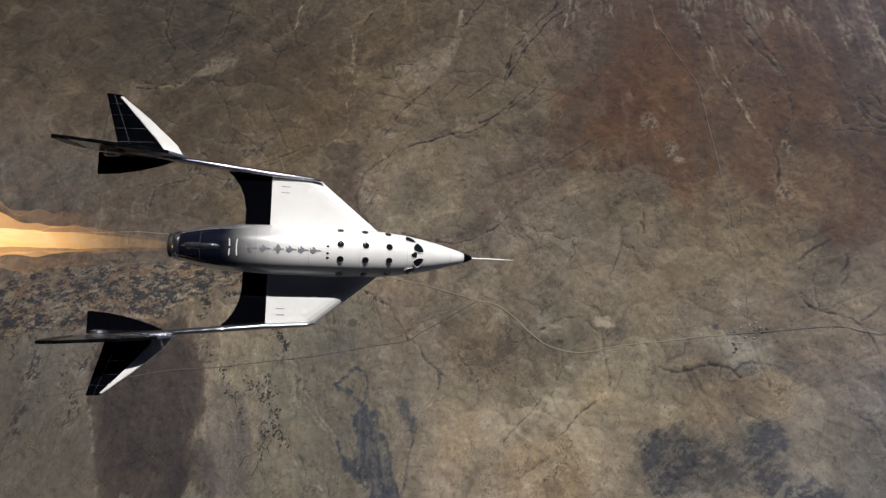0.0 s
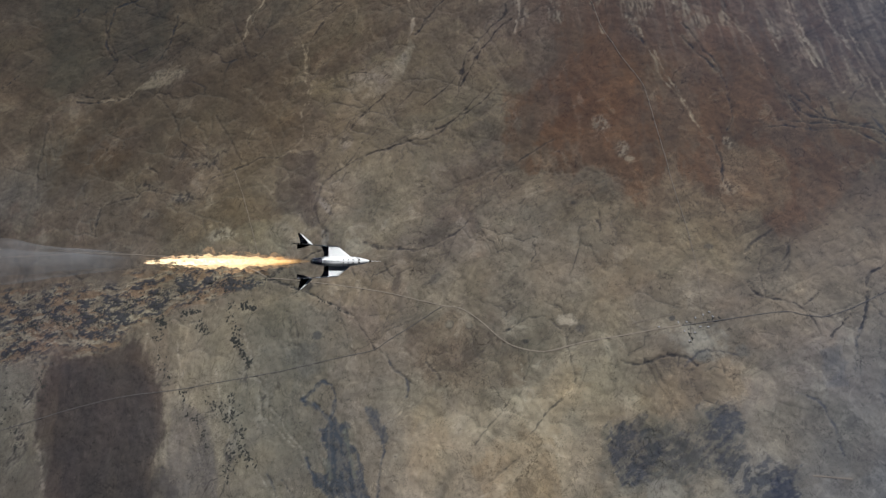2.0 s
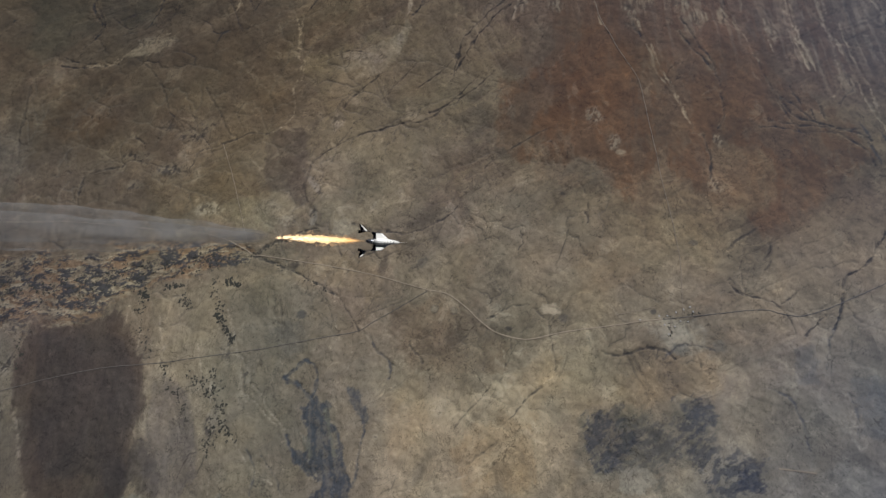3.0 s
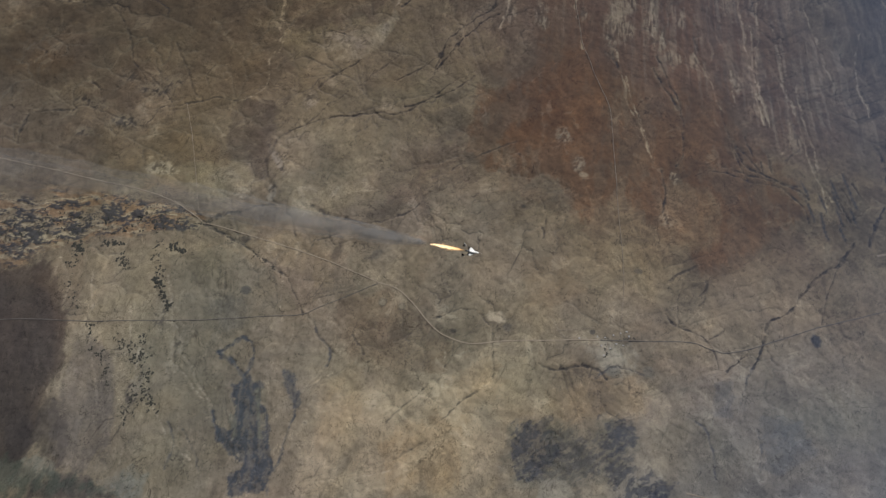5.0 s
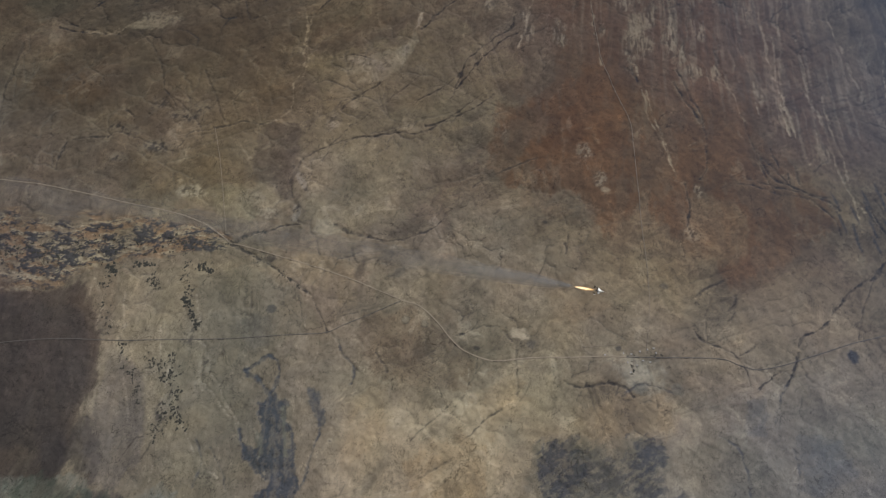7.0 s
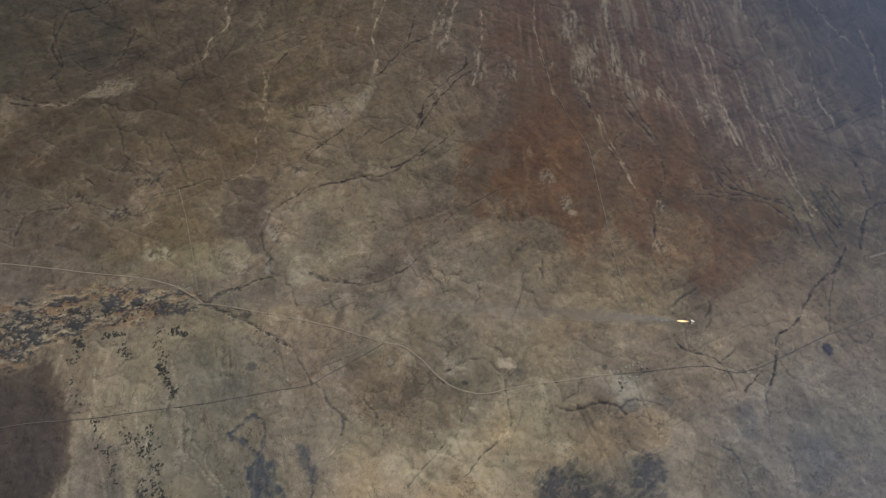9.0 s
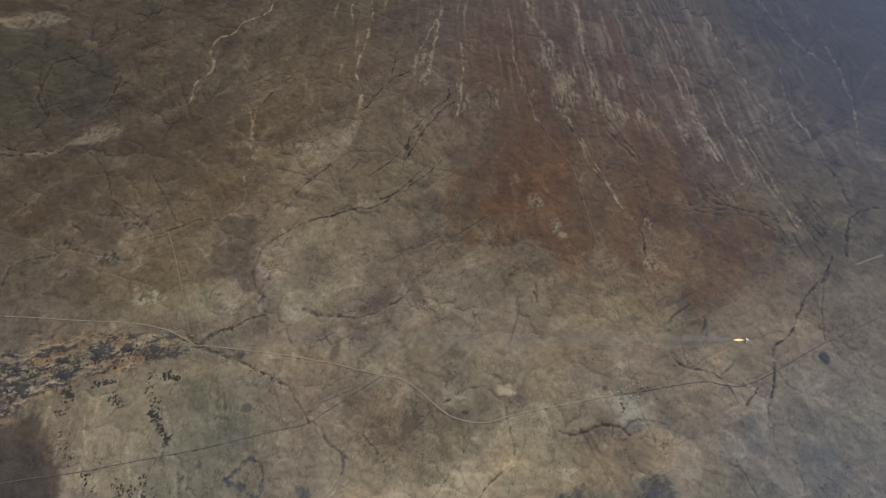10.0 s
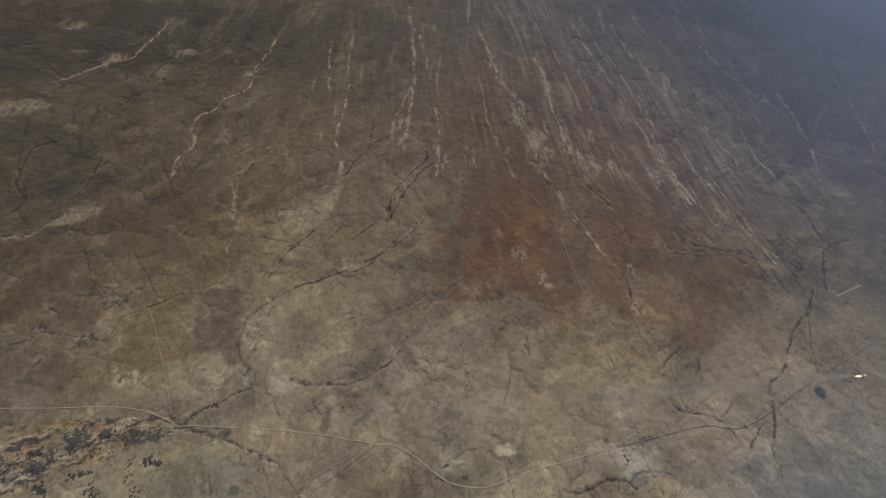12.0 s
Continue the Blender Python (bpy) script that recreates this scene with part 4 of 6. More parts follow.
# dense scrub and the lava flow
region([(430, 108), (602, 231), (787, 264), (841, 336), (972, 395), (1044, 284), (1008, 133), (796, -10), (533, -155)], (0.076, 0.070, 0.056), 0.55, 30, 35, 100, 0.45)
region([(471, 117), (525, 180), (614, 216), (638, 141), (717, 104), (703, 12), (676, -50), (592, -76), (537, -22)], SHADE, 0.85, 10, 34, 60, 0.55)
region([(632, 165), (744, 232), (869, 269), (1004, 316), (1027, 222), (911, 105), (733, 7)], SHADE, 0.5, 14, 50, 60, 0.9)
region([(857, 317), (897, 372), (961, 388), (1011, 347), (1001, 288), (938, 307), (889, 274)], (0.042, 0.042, 0.044), 0.8, 8, 18, 40, 0.5)
region([(829, 332), (914, 390), (972, 337), (985, 218), (1086, 234), (1226, 217), (1237, 84), (1039, 5), (891, 158)], SHADE, 0.7, 18, 50, 70, 0.8)
region([(1147, 151), (1217, 202), (1256, 103), (1165, 55)], (0.030, 0.030, 0.038), 0.8, 14, 40, 50, 0.5)
region([(594, 179), (755, 228), (891, 158), (887, -33), (655, -54), (649, 63)], (0.052, 0.050, 0.043), 0.55, 20, 50, 60, 0.8)
region([(674, -35), (780, 23), (837, -18), (806, -88), (696, -120)], (0.150, 0.132, 0.104), 0.8, 10, 14, 50, 0.15)
region([(-752, -340), (-711, -274), (-646, -267), (-595, -347), (-544, -358), (-480, -454), (-390, -543), (-353, -646), (-502, -728), (-538, -672), (-517, -592), (-621, -560), (-679, -565), (-715, -525), (-648, -499), (-692, -421)], LAVA, 0.95, 5, 18, 50, 0.4)
region([(-659, -302), (-636, -290), (-576, -384), (-499, -465), (-521, -477)], (0.092, 0.084, 0.064), 0.8, 4, 6, 25, 0.1)
region([(-591, -183), (-560, -154), (-489, -207), (-434, -262), (-442, -309), (-511, -254)], LAVA, 0.8, 5, 14, 30, 0.4)
channel([(-882, -243), (-864, -187), (-841, -138), (-793, -141)], 14, LAVA, 0.9, 2.0)
channel([(-793, -141), (-746, -190), (-729, -249), (-729, -284)], 9, LAVA, 0.9, 2.0)
channel([(-891, -248), (-826, -256), (-771, -279), (-726, -288)], 12, LAVA, 0.9, 2.0)
channel([(-442, -300), (-419, -393), (-400, -463), (-386, -548)], 6, LAVA, 0.85, 2.0)
channel([(1191, 535), (1270, 532), (1318, 490), (1367, 409), (1402, 344)], 7, SHADE, 0.55, 2.0)
channel([(716, 495), (769, 578), (868, 621), (953, 627)], 6, SHADE, 0.5, 2.0)
channel([(1507, 649), (1559, 568), (1575, 471)], 6, SHADE, 0.4, 2.0)
channel([(1399, 730), (1392, 842), (1413, 913)], 5, SHADE, 0.45, 2.0)
channel([(-898, -606), (-827, -675), (-801, -766)], 6, SHADE, 0.4, 2.0)
channel([(-839, -600), (-719, -654), (-658, -713)], 5, SHADE, 0.4, 2.0)
channel([(-763, -474), (-707, -527), (-621, -560), (-536, -592)], 14, LAVA, 0.8, 2.0)
channel([(-602, 90), (-527, 39), (-451, 6), (-434, -59)], 7, SHADE, 0.6, 2.0)
region([(-691, -448), (-669, -427), (-603, -509), (-618, -531)], (0.090, 0.082, 0.062), 0.75, 5, 10, 30, 0.3)
region([(-580, -386), (-558, -365), (-511, -431), (-530, -444)], (0.110, 0.092, 0.066), 0.8, 4, 8, 30, 0.3)
region([(-636, -290), (-611, -281), (-570, -339), (-581, -359)], (0.110, 0.092, 0.066), 0.8, 4, 8, 30, 0.3)
region([(-548, -525), (-525, -506), (-466, -580), (-498, -603)], (0.078, 0.068, 0.058), 0.6, 5, 10, 30, 0.3)
for x, y, rx in ((1558, 2013, 70), (1490, 1960, 56), (1600, 1930, 60), (1530, 2080, 54), (1650, 2060, 60), (1440, 1880, 60), (1520, 1860, 50), (1590, 2140, 60), (1680, 1960, 50), (1380, 1990, 46), (1640, 1840, 60), (1560, 1790, 50)):
    patch(x, y, rx, 8, -52, SHADE, 0.75, 0.25, 0.7)

# relief and mesh
RELIEF += 5 * fbm(WX, WY, 260, 4, 7, 0.60)
TINT *= np.exp(0.05 * fbm(WX, WY, 120, 7, 7, 0.78) + 0.11 * fbm(*[np.where(Y + 0.25 * X < 150, s, np.where((Y > 1350) & (X > -1300), n, p)) for s, n, p in zip(DOWN_SOUTH, OFF_HILLS, OVER_PLAIN)], 150, 3, 5, 0.62))[..., None]
# the north darker as a whole
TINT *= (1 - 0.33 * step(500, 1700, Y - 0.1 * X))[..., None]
# lens corner falloff put into the colour of the west and south edges
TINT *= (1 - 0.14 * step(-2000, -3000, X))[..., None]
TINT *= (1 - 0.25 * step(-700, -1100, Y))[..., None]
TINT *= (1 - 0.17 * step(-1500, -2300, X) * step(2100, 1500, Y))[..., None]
warm = 0.035 * fbm(SU, SV, 520, 3, 4, 0.6) + 0.03 * fbm(WX, WY, 170, 6, 5, 0.62)
olive = 0.025 * fbm(WX, WY, 380, 1, 5, 0.6)
TINT *= np.stack([1 + warm - olive, 1 + 0.2 * warm + 0.3 * olive, 1 - 1.1 * warm - olive], -1)
TINT *= 1 + (step(-1000, -1700, X) * step(100, 500, Y))[..., None] * np.array((0.02, 0.01, -0.07), np.float32)
TINT *= np.array((0.99, 1.025, 1.175), np.float32)
NORTH = step(500, 1300, Y - 0.1 * X)[..., None]
TINT *= 1 + NORTH * np.array((0.025, 0.0, -0.085), np.float32) + (1 - NORTH) * np.array((-0.025, 0.0, -0.015), np.float32)
TINT *= 1 + NORTH * (step(-300, 500, X) * step(2700, 2000, Y))[..., None] * np.array((0.03, 0.0, -0.09), np.float32)
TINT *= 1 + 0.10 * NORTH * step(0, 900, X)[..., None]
# blue of far haze put into the eastern ground colour; the near plain yellower
HAZY_EAST = step(600, 1700, X)[..., None]
TINT *= 1 + HAZY_EAST * np.array((-0.055, 0.0, 0.05), np.float32) + (1 - HAZY_EAST) * (step(900, 500, Y) * step(-2200, -1700, X))[..., None] * np.array((0.005, 0.01, -0.05), np.float32)
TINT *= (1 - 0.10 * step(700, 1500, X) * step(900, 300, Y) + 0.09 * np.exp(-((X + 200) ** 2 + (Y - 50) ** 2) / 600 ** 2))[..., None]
SW = (step(500, -300, Y + 0.25 * X + 500) * step(500, -500, X) * step(-1350, -1100, X))[..., None]
TINT *= 1 + SW * np.array((-0.02, 0.0, 0.03), np.float32)
grey = TINT.mean(-1, keepdims=True)
TINT *= (grey / 0.088) ** 0.20
grey = TINT.mean(-1, keepdims=True)
TINT[:] = grey + 1.19 * (TINT - grey)
ny, nx = X.shape
verts = np.stack([*survey(X, Y), RELIEF], -1).reshape(-1, 3).astype(np.float32)
idx = np.arange(nx * ny, dtype=np.int32).reshape(ny, nx)
quads = np.stack([idx[:-1, :-1], idx[:-1, 1:], idx[1:, 1:], idx[1:, :-1]], -1).reshape(-1)
me = bpy.data.meshes.new("ground")
me.vertices.add(len(verts))
me.vertices.foreach_set("co", verts.ravel())
me.loops.add(len(quads))
me.loops.foreach_set("vertex_index", quads)
me.polygons.add(len(quads) // 4)
me.polygons.foreach_set("loop_start", np.arange(0, len(quads), 4, dtype=np.int32))
me.update(calc_edges=True)
# soil colours, with the painted falloff and haze tint in them
soil = me.attributes.new("soil", "FLOAT_COLOR", "POINT")
rgba = np.ones((len(verts), 4), np.float32)
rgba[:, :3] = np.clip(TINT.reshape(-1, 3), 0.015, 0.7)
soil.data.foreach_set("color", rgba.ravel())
me.polygons.foreach_set("use_smooth", np.ones(len(me.polygons), bool))


def ground_height(x, y):
    i, j = np.clip(np.searchsorted(GX, x), 1, nx - 1), np.clip(np.searchsorted(GY, y), 1, ny - 1)
    return float(max(RELIEF[j, i], RELIEF[j - 1, i], RELIEF[j, i - 1], RELIEF[j - 1, i - 1]))


m = Mat("desert_soil")
at = m.node("ShaderNodeAttribute")
at.attribute_name = "soil"
co = m.coords()
big = m.noise(co, 0.011, 8.0, 0.68, 0.6)
fine = m.noise(co, 0.3, 4.0, 0.8)
col = m.mix(1.0, at.outputs["Color"], m.mix(big, (0.95, 0.95, 0.955), (1.05, 1.05, 1.045)), "MULTIPLY")
col = m.mix(1.0, col, m.mix(fine, (0.84, 0.84, 0.84), (1.16, 1.16, 1.16)), "MULTIPLY")
where = m.noise(co, 0.0022, 3.0, 0.5)
for scale, low, high, shade, much in ((0.012, 0.53, 0.57, 0.92, 1.0), (0.010, 0.55, 0.59, 1.07, 1.0), (0.035, 0.57, 0.60, 0.84, 0.9), (0.031, 0.59, 0.62, 1.16, 0.9), (0.07, 0.60, 0.615, 0.72, 0.9), (0.13, 0.61, 0.63, 0.66, 1.0)):
    spot = m.remap(m.noise(m.node("ShaderNodeVectorMath", **{"0": co, "1": (scale * 90000, 77.0, 0.0)}).outputs[0], scale, 8.0, 0.66, 0.5), low, high, 0.0, much)
    spot = m.math("MULTIPLY", spot, m.remap(where, 0.36, 0.62, 0.30, 1.0))
    col = m.mix(spot, col, m.mix(1.0, col, (shade, shade, shade), "MULTIPLY"))
# fine streaks along the lie of the land, one way on the plain and another below the mesa
pos = m.node("ShaderNodeSeparateXYZ", Vector=co)
below = m.remap(m.math("ADD", m.math("ADD", pos.outputs[1], m.math("MULTIPLY", pos.outputs[0], 0.25)), 500.0), 500.0, -300.0, 0.0, 1.0, True)
for turn, scale, low, shade, much in ((62, 0.060, 0.575, 0.74, 0.08), (62, 0.052, 0.585, 1.30, 0.08), (62, 0.020, 0.560, 0.84, 0.3), (62, 0.017, 0.565, 1.17, 0.3),
                                      (117, 0.060, 0.575, 0.80, 0.5), (117, 0.052, 0.580, 1.25, 0.5), (117, 0.020, 0.560, 0.86, 0.9)):
    way = m.node("ShaderNodeMapping")
    way.inputs["Rotation"].default_value = (0, 0, radians(-turn))
    way.inputs["Location"].default_value = (scale * 40000, turn * 3.0, 0)
    m.put(way, "Vector", co)
    thin_way = m.node("ShaderNodeVectorMath", **{"0": way.outputs[0], "1": (0.16, 1.0, 1.0)})
    thin_way.operation = "MULTIPLY"
    n = m.noise(thin_way.outputs[0], scale, 4.0, 0.6, 0.9)
    mask = m.math("MULTIPLY", m.remap(n, low, low + 0.03, 0.0, much), m.remap(m.noise(co, scale * 0.17, 4.0, 0.6), 0.46, 0.62, 0.0, 1.0))
    mask = m.math("MULTIPLY", mask, below if turn > 90 else m.math("SUBTRACT", 1.0, below))
    col = m.mix(mask, col, m.mix(1.0, col, (shade, shade, shade), "MULTIPLY"))
for scale, thick, much, ink in ((0.0052, 0.0045, 0.85, 0.36), (0.011, 0.0065, 0.75, 0.42), (0.0075, 0.0055, 0.7, 1.65), (0.021, 0.011, 0.8, 0.42), (0.027, 0.012, 0.6, 1.55), (0.043, 0.015, 0.8, 0.45), (0.075, 0.020, 0.6, 0.5)):
    v = m.noise(m.node("ShaderNodeVectorMath", **{"0": co, "1": (scale * 70000, 31.0, 0.0)}).outputs[0], scale, 5.0, 0.50, 0.7)
    v = m.math("ABSOLUTE", m.math("SUBTRACT", v, 0.5))
    part_of = m.remap(m.noise(co, scale * 0.55, 3.0, 0.5), 0.42, 0.60, 0.0, much)
    line = m.math("MULTIPLY", m.remap(v, thick * 0.4, thick, 1.0, 0.0), part_of)
    col = m.mix(line, col, m.mix(1.0, col, (ink, ink * 0.99, ink * 0.97), "MULTIPLY"))
m.surface(col, 0.95, 0.0, Specular_IOR_Level=0.15)
m.bump(m.math("ADD", big, m.math("MULTIPLY", fine, 0.3)), 0.12, 8.0)
me.materials.append(m.mat)
tagged(new("ground", me), "dry brown desert plain with arroyos and red soil", "desert", kind="structure")


# ---------------- part helper ----------------
def part(name, bm, material, parent=None, label="", smooth=False):
    """Links a bmesh as one mesh object under a thing or a part."""
    data = bpy.data.meshes.new(name)
    bmesh.ops.recalc_face_normals(bm, faces=bm.faces)
    bm.to_mesh(data)
    bm.free()
    if smooth:
        data.polygons.foreach_set("use_smooth", np.ones(len(data.polygons), bool))
    data.materials.append(material)
    ob = new(name, data)
    if parent:
        ob.parent = parent
    return tagged(ob, label)


# ---------------- roads ----------------
def ribbon(points, width, lift):
    """A road bed: a cambered strip over the ground, with sloping shoulders."""
    pts = spline(points, 10)
    bm = bmesh.new()
    rows = []
    for i, (x, y) in enumerate(pts):
        a, b = pts[max(i - 1, 0)], pts[min(i + 1, len(pts) - 1)]
        d = Vector((b[0] - a[0], b[1] - a[1], 0)).normalized()
        n = Vector((-d.y, d.x, 0))
        z = ground_height(x, y) + lift
        x, y = survey(x, y)
        rows.append([bm.verts.new(Vector((x, y, z + h)) + n * width * s) for s, h in ((-0.85, -3), (-0.5, 0), (0, 0.15), (0.5, 0), (0.85, -3))])
    for r, q in zip(rows, rows[1:]):
        for k in range(4):
            bm.faces.new((r[k], r[k + 1], q[k + 1], q[k]))
    return bm


def dust_material(name, a, b, rough):
    m = Mat(name)
    co = m.coords()
    c = m.mix(m.noise(co, 0.05, 5.0, 0.65), a, b)
    c = m.mix(m.remap(m.noise(co, 0.6, 4.0, 0.6), 0.3, 0.8, 0.0, 0.5), c, a)
    m.bump(m.noise(co, 0.4, 4.0), 0.3, 0.5)
    return m.surface(c, rough, 0.0, Specular_IOR_Level=0.2)


DIRT = dust_material("pale_dirt_road", (0.185, 0.153, 0.117), (0.14, 0.113, 0.084), 0.95)
DIM_DIRT = dust_material("dull_dirt_track", (0.165, 0.135, 0.104), (0.125, 0.102, 0.078), 0.95)
ASPHALT = dust_material("weathered_asphalt", (0.076, 0.067, 0.059), (0.050, 0.045, 0.041), 0.9)
def road(points, width, material, label):
    tagged(part("road", ribbon(points, width, 1.2), material), label, "road", kind="structure")


road([(-3045, -212), (-2610, -45), (-2394, 37), (-2164, 104), (-1920, 172), (-1710, 233), (-1548, 259), (-1416, 251), (-1354, 240)], 4, DIRT, "pale graded dirt road across the desert plain")
road([(-1345, 238), (-1232, 267), (-1050, 304), (-869, 341), (-686, 370), (-498, 388), (-415, 396)], 4, DIRT, "pale graded dirt road across the desert plain")
road([(-415, 396), (-348, 410), (-291, 407), (-202, 380), (-120, 346), (-46, 326), (31, 328), (100, 343), (149, 367), (263, 443), (430, 537), (574, 618), (672, 669)], 4.6, DIRT, "pale graded dirt road curving past a playa")
road([(672, 669), (917, 797), (1079, 878), (1175, 895), (1255, 915), (1349, 983), (1416, 1045), (1529, 1154), (1643, 1265), (1805, 1403), (1980, 1555)], 3.2, ASPHALT, "dark weathered road leading away from the settlement")
road([(-353, 2663), (-290, 2546), (-200, 2399), (-89, 2225), (48, 2075), (200, 1922), (295, 1747), (403, 1531), (503, 1325), (563, 1216), (666, 999), (729, 807), (754, 722)], 2.4, DIM_DIRT, "thin pale straight dirt track over red soil")
road([(-2594, -1097), (-2302, -923), (-2037, -728), (-1767, -552), (-1513, -424), (-1281, -293), (-1048, -161), (-822, -18), (-666, 79), (-609, 150), (-520, 265), (-420, 389)], 3.4, ASPHALT, "dark straight railway bank across the plain")
road([(-1404, 283), (-1592, 505), (-1737, 661), (-1827, 753)], 1.6, DIM_DIRT, "faint pale farm track in dry grass")
road([(1845, 1814), (1999, 1932)], 9, DIM_DIRT, "short pale gravel airstrip in the desert")
road([(1292, 225), (1376, 249), (1439, 266)], 4, DIM_DIRT, "faint pale gravel track in dark scrub")
road([(459, 606), (552, 667), (623, 713)], 2.0, DIM_DIRT, "narrow dirt street at the edge of the settlement")
road([(709, 687), (723, 618)], 2.0, DIM_DIRT, "narrow dirt street at the edge of the settlement")


# ---------------- craft materials ----------------
def craft_paint():
    """White paint that is airbrushed to dark blue-black towards the engine, with bare metal flanks at the tail."""
    m = Mat("white_to_dark_paint")
    co = m.coords(1 / K)
    sep = m.node("ShaderNodeSeparateXYZ", Vector=co)
    n = m.noise(co, 1.6, 5.0, 0.6)
    x = m.math("ADD", sep.outputs[0], m.math("MULTIPLY", m.math("SUBTRACT", n, 0.5), 0.5))
    fade = m.remap(x, -2.75, 0.95, 0.0, 1.0, True)
    seams = m.math("ABSOLUTE", m.math("SUBTRACT", m.math("FRACT", m.math("MULTIPLY", sep.outputs[0], 0.42)), 0.5))
    c = m.mix(fade, (0.004, 0.005, 0.010), m.mix(m.remap(n, 0.35, 0.75, 0.0, 1.0), (0.66, 0.65, 0.625), (0.60, 0.59, 0.57)))
    c = m.mix(m.remap(seams, 0.0, 0.008, 0.35, 0.0), c, (0.12, 0.12, 0.12))
    girth = m.math("POWER", m.math("ADD", m.math("POWER", sep.outputs[1], 2.0), m.math("POWER", sep.outputs[2], 2.0)), 0.5)
    flank = m.remap(m.math("DIVIDE", sep.outputs[2], girth), 0.56, 0.63, 1.0, 0.0, True)
    skin = m.math("MULTIPLY", flank, m.remap(sep.outputs[0], -2.3, -1.2, 1.0, 0.0, True))
    c = m.mix(skin, c, m.mix(n, (0.34, 0.35, 0.38), (0.60, 0.60, 0.62)))
    m.bump(n, 0.05, 0.01 * K)
    return m.surface(c, m.remap(fade, 0.0, 1.0, 0.16, 0.34), m.math("MULTIPLY", skin, 0.9), Coat_Weight=0.4, Coat_Roughness=0.1)


def plain(name, color, rough, metal=0.0, vary=0.15, size=2.0, **more):
    m = Mat(name)
    co = m.coords(1 / K)
    n = m.noise(co, size, 5.0, 0.65)
    dark = tuple(v * (1 - vary) for v in color)
    c = m.mix(m.remap(n, 0.3, 0.7, 0.0, 1.0), dark, color)
    m.bump(m.noise(co, size * 6, 3.0), 0.04, 0.01 * K)
    return m.surface(c, m.remap(n, 0.2, 0.8, rough * 0.75, rough * 1.25), metal, **more)


PAINT = craft_paint()
WHITE = plain("white_gloss_paint", (0.66, 0.65, 0.625), 0.35, 0.0, 0.07, 1.2)
BLACK = plain("blue_black_gloss_panel", (0.0014, 0.0016, 0.0026), 0.11, 0.0, 0.25, 1.5, Specular_IOR_Level=0.28)


def foil(name, low, high):
    """Wrinkled mirror foil that catches the sun in points."""
    m = Mat(name)
    co = m.coords(1 / K)
    n = m.noise(co, 2.2, 5.0, 0.65)
    m.bump(m.noise(co, 3.2, 4.0, 0.55), 0.9, 0.05 * K)
    return m.surface(m.mix(m.remap(n, 0.3, 0.7, 0.0, 1.0), low, high), 0.13, 0.95)


CHROME = foil("dark_mirror_foil", (0.14, 0.15, 0.18), (0.50, 0.51, 0.54))
DARK_FOIL = foil("black_foil", (0.012, 0.013, 0.018), (0.09, 0.10, 0.12))
SILVER = plain("brushed_silver_skin", (0.62, 0.62, 0.64), 0.28, 1.0, 0.25, 0.8)
SOOT = plain("sooty_nozzle", (0.010, 0.0095, 0.009), 0.7, 0.2, 0.5, 4.0)
SEAM = plain("dark_seam", (0.022, 0.024, 0.032), 0.55, 0.0, 0.3, 4.0)
GLASS = plain("dark_cabin_glass", (0.008, 0.009, 0.011), 0.06, 0.0, 0.3, 1.0, Specular_IOR_Level=0.8)
GREY = plain("grey_decal", (0.16, 0.165, 0.18), 0.5, 0.0, 0.2, 4.0)
PALE_MARK = plain("pale_decal", (0.62, 0.62, 0.62), 0.5, 0.0, 0.15, 4.0)


# ---------------- craft shapes, in metres of the full-size craft ----------------
def grown(bm):
    bmesh.ops.scale(bm, vec=(K, K, K), verts=bm.verts)
    return bm


def loft(sections, count=40, caps=True):
    """A closed skin over rings: x, y, z of the centre, half width, half height."""
    bm = bmesh.new()
    rings = []
    for x, y, z, w, h in sections:
        rings.append([bm.verts.new((x, y + w * math.cos(a), z + h * math.sin(a))) for a in (2 * math.pi * k / count for k in range(count))])
    for r, q in zip(rings, rings[1:]):
        for k in range(count):
            bm.faces.new((r[k], r[(k + 1) % count], q[(k + 1) % count], q[k]))
    if caps:
        bm.faces.new(rings[0])
        bm.faces.new(rings[-1])
    return grown(bm)


def slab(outline, lo, hi, flat="xy", at=0.0, lean=0.0, round_by=0.03):
    """A plate with rounded edges: an outline in the xy plane between two heights, or in the xz plane about y = at."""
    bm = bmesh.new()
    def v(p, t):
        return (p[0], p[1], t) if flat == "xy" else (p[0], at + lean * p[1] + t, p[1])
    low, top = [bm.verts.new(v(p, lo)) for p in outline], [bm.verts.new(v(p, hi)) for p in outline]
    bm.faces.new(low)
    bm.faces.new(top)
    n = len(outline)
    for k in range(n):
        bm.faces.new((low[k], low[(k + 1) % n], top[(k + 1) % n], top[k]))
    bmesh.ops.recalc_face_normals(bm, faces=bm.faces)
    bmesh.ops.bevel(bm, geom=list(bm.edges), offset=round_by, segments=2, affect="EDGES", clamp_overlap=True)
    return grown(bm)


def mirror(points, side):
    return [(x, y * side) for x, y in points]


BODY = [(-4.75, 0.60), (-4.3, 0.74), (-3.6, 0.93), (-2.8, 1.07), (-1.8, 1.16), (-0.5, 1.20), (1.0, 1.20), (3.0, 1.20), (4.6, 1.16), (5.8, 1.05), (6.8, 0.88), (7.8, 0.66), (8.55, 0.45), (9.15, 0.27)]


def body_radius(x):
    return float(np.interp(x, [b[0] for b in BODY], [b[1] for b in BODY]))


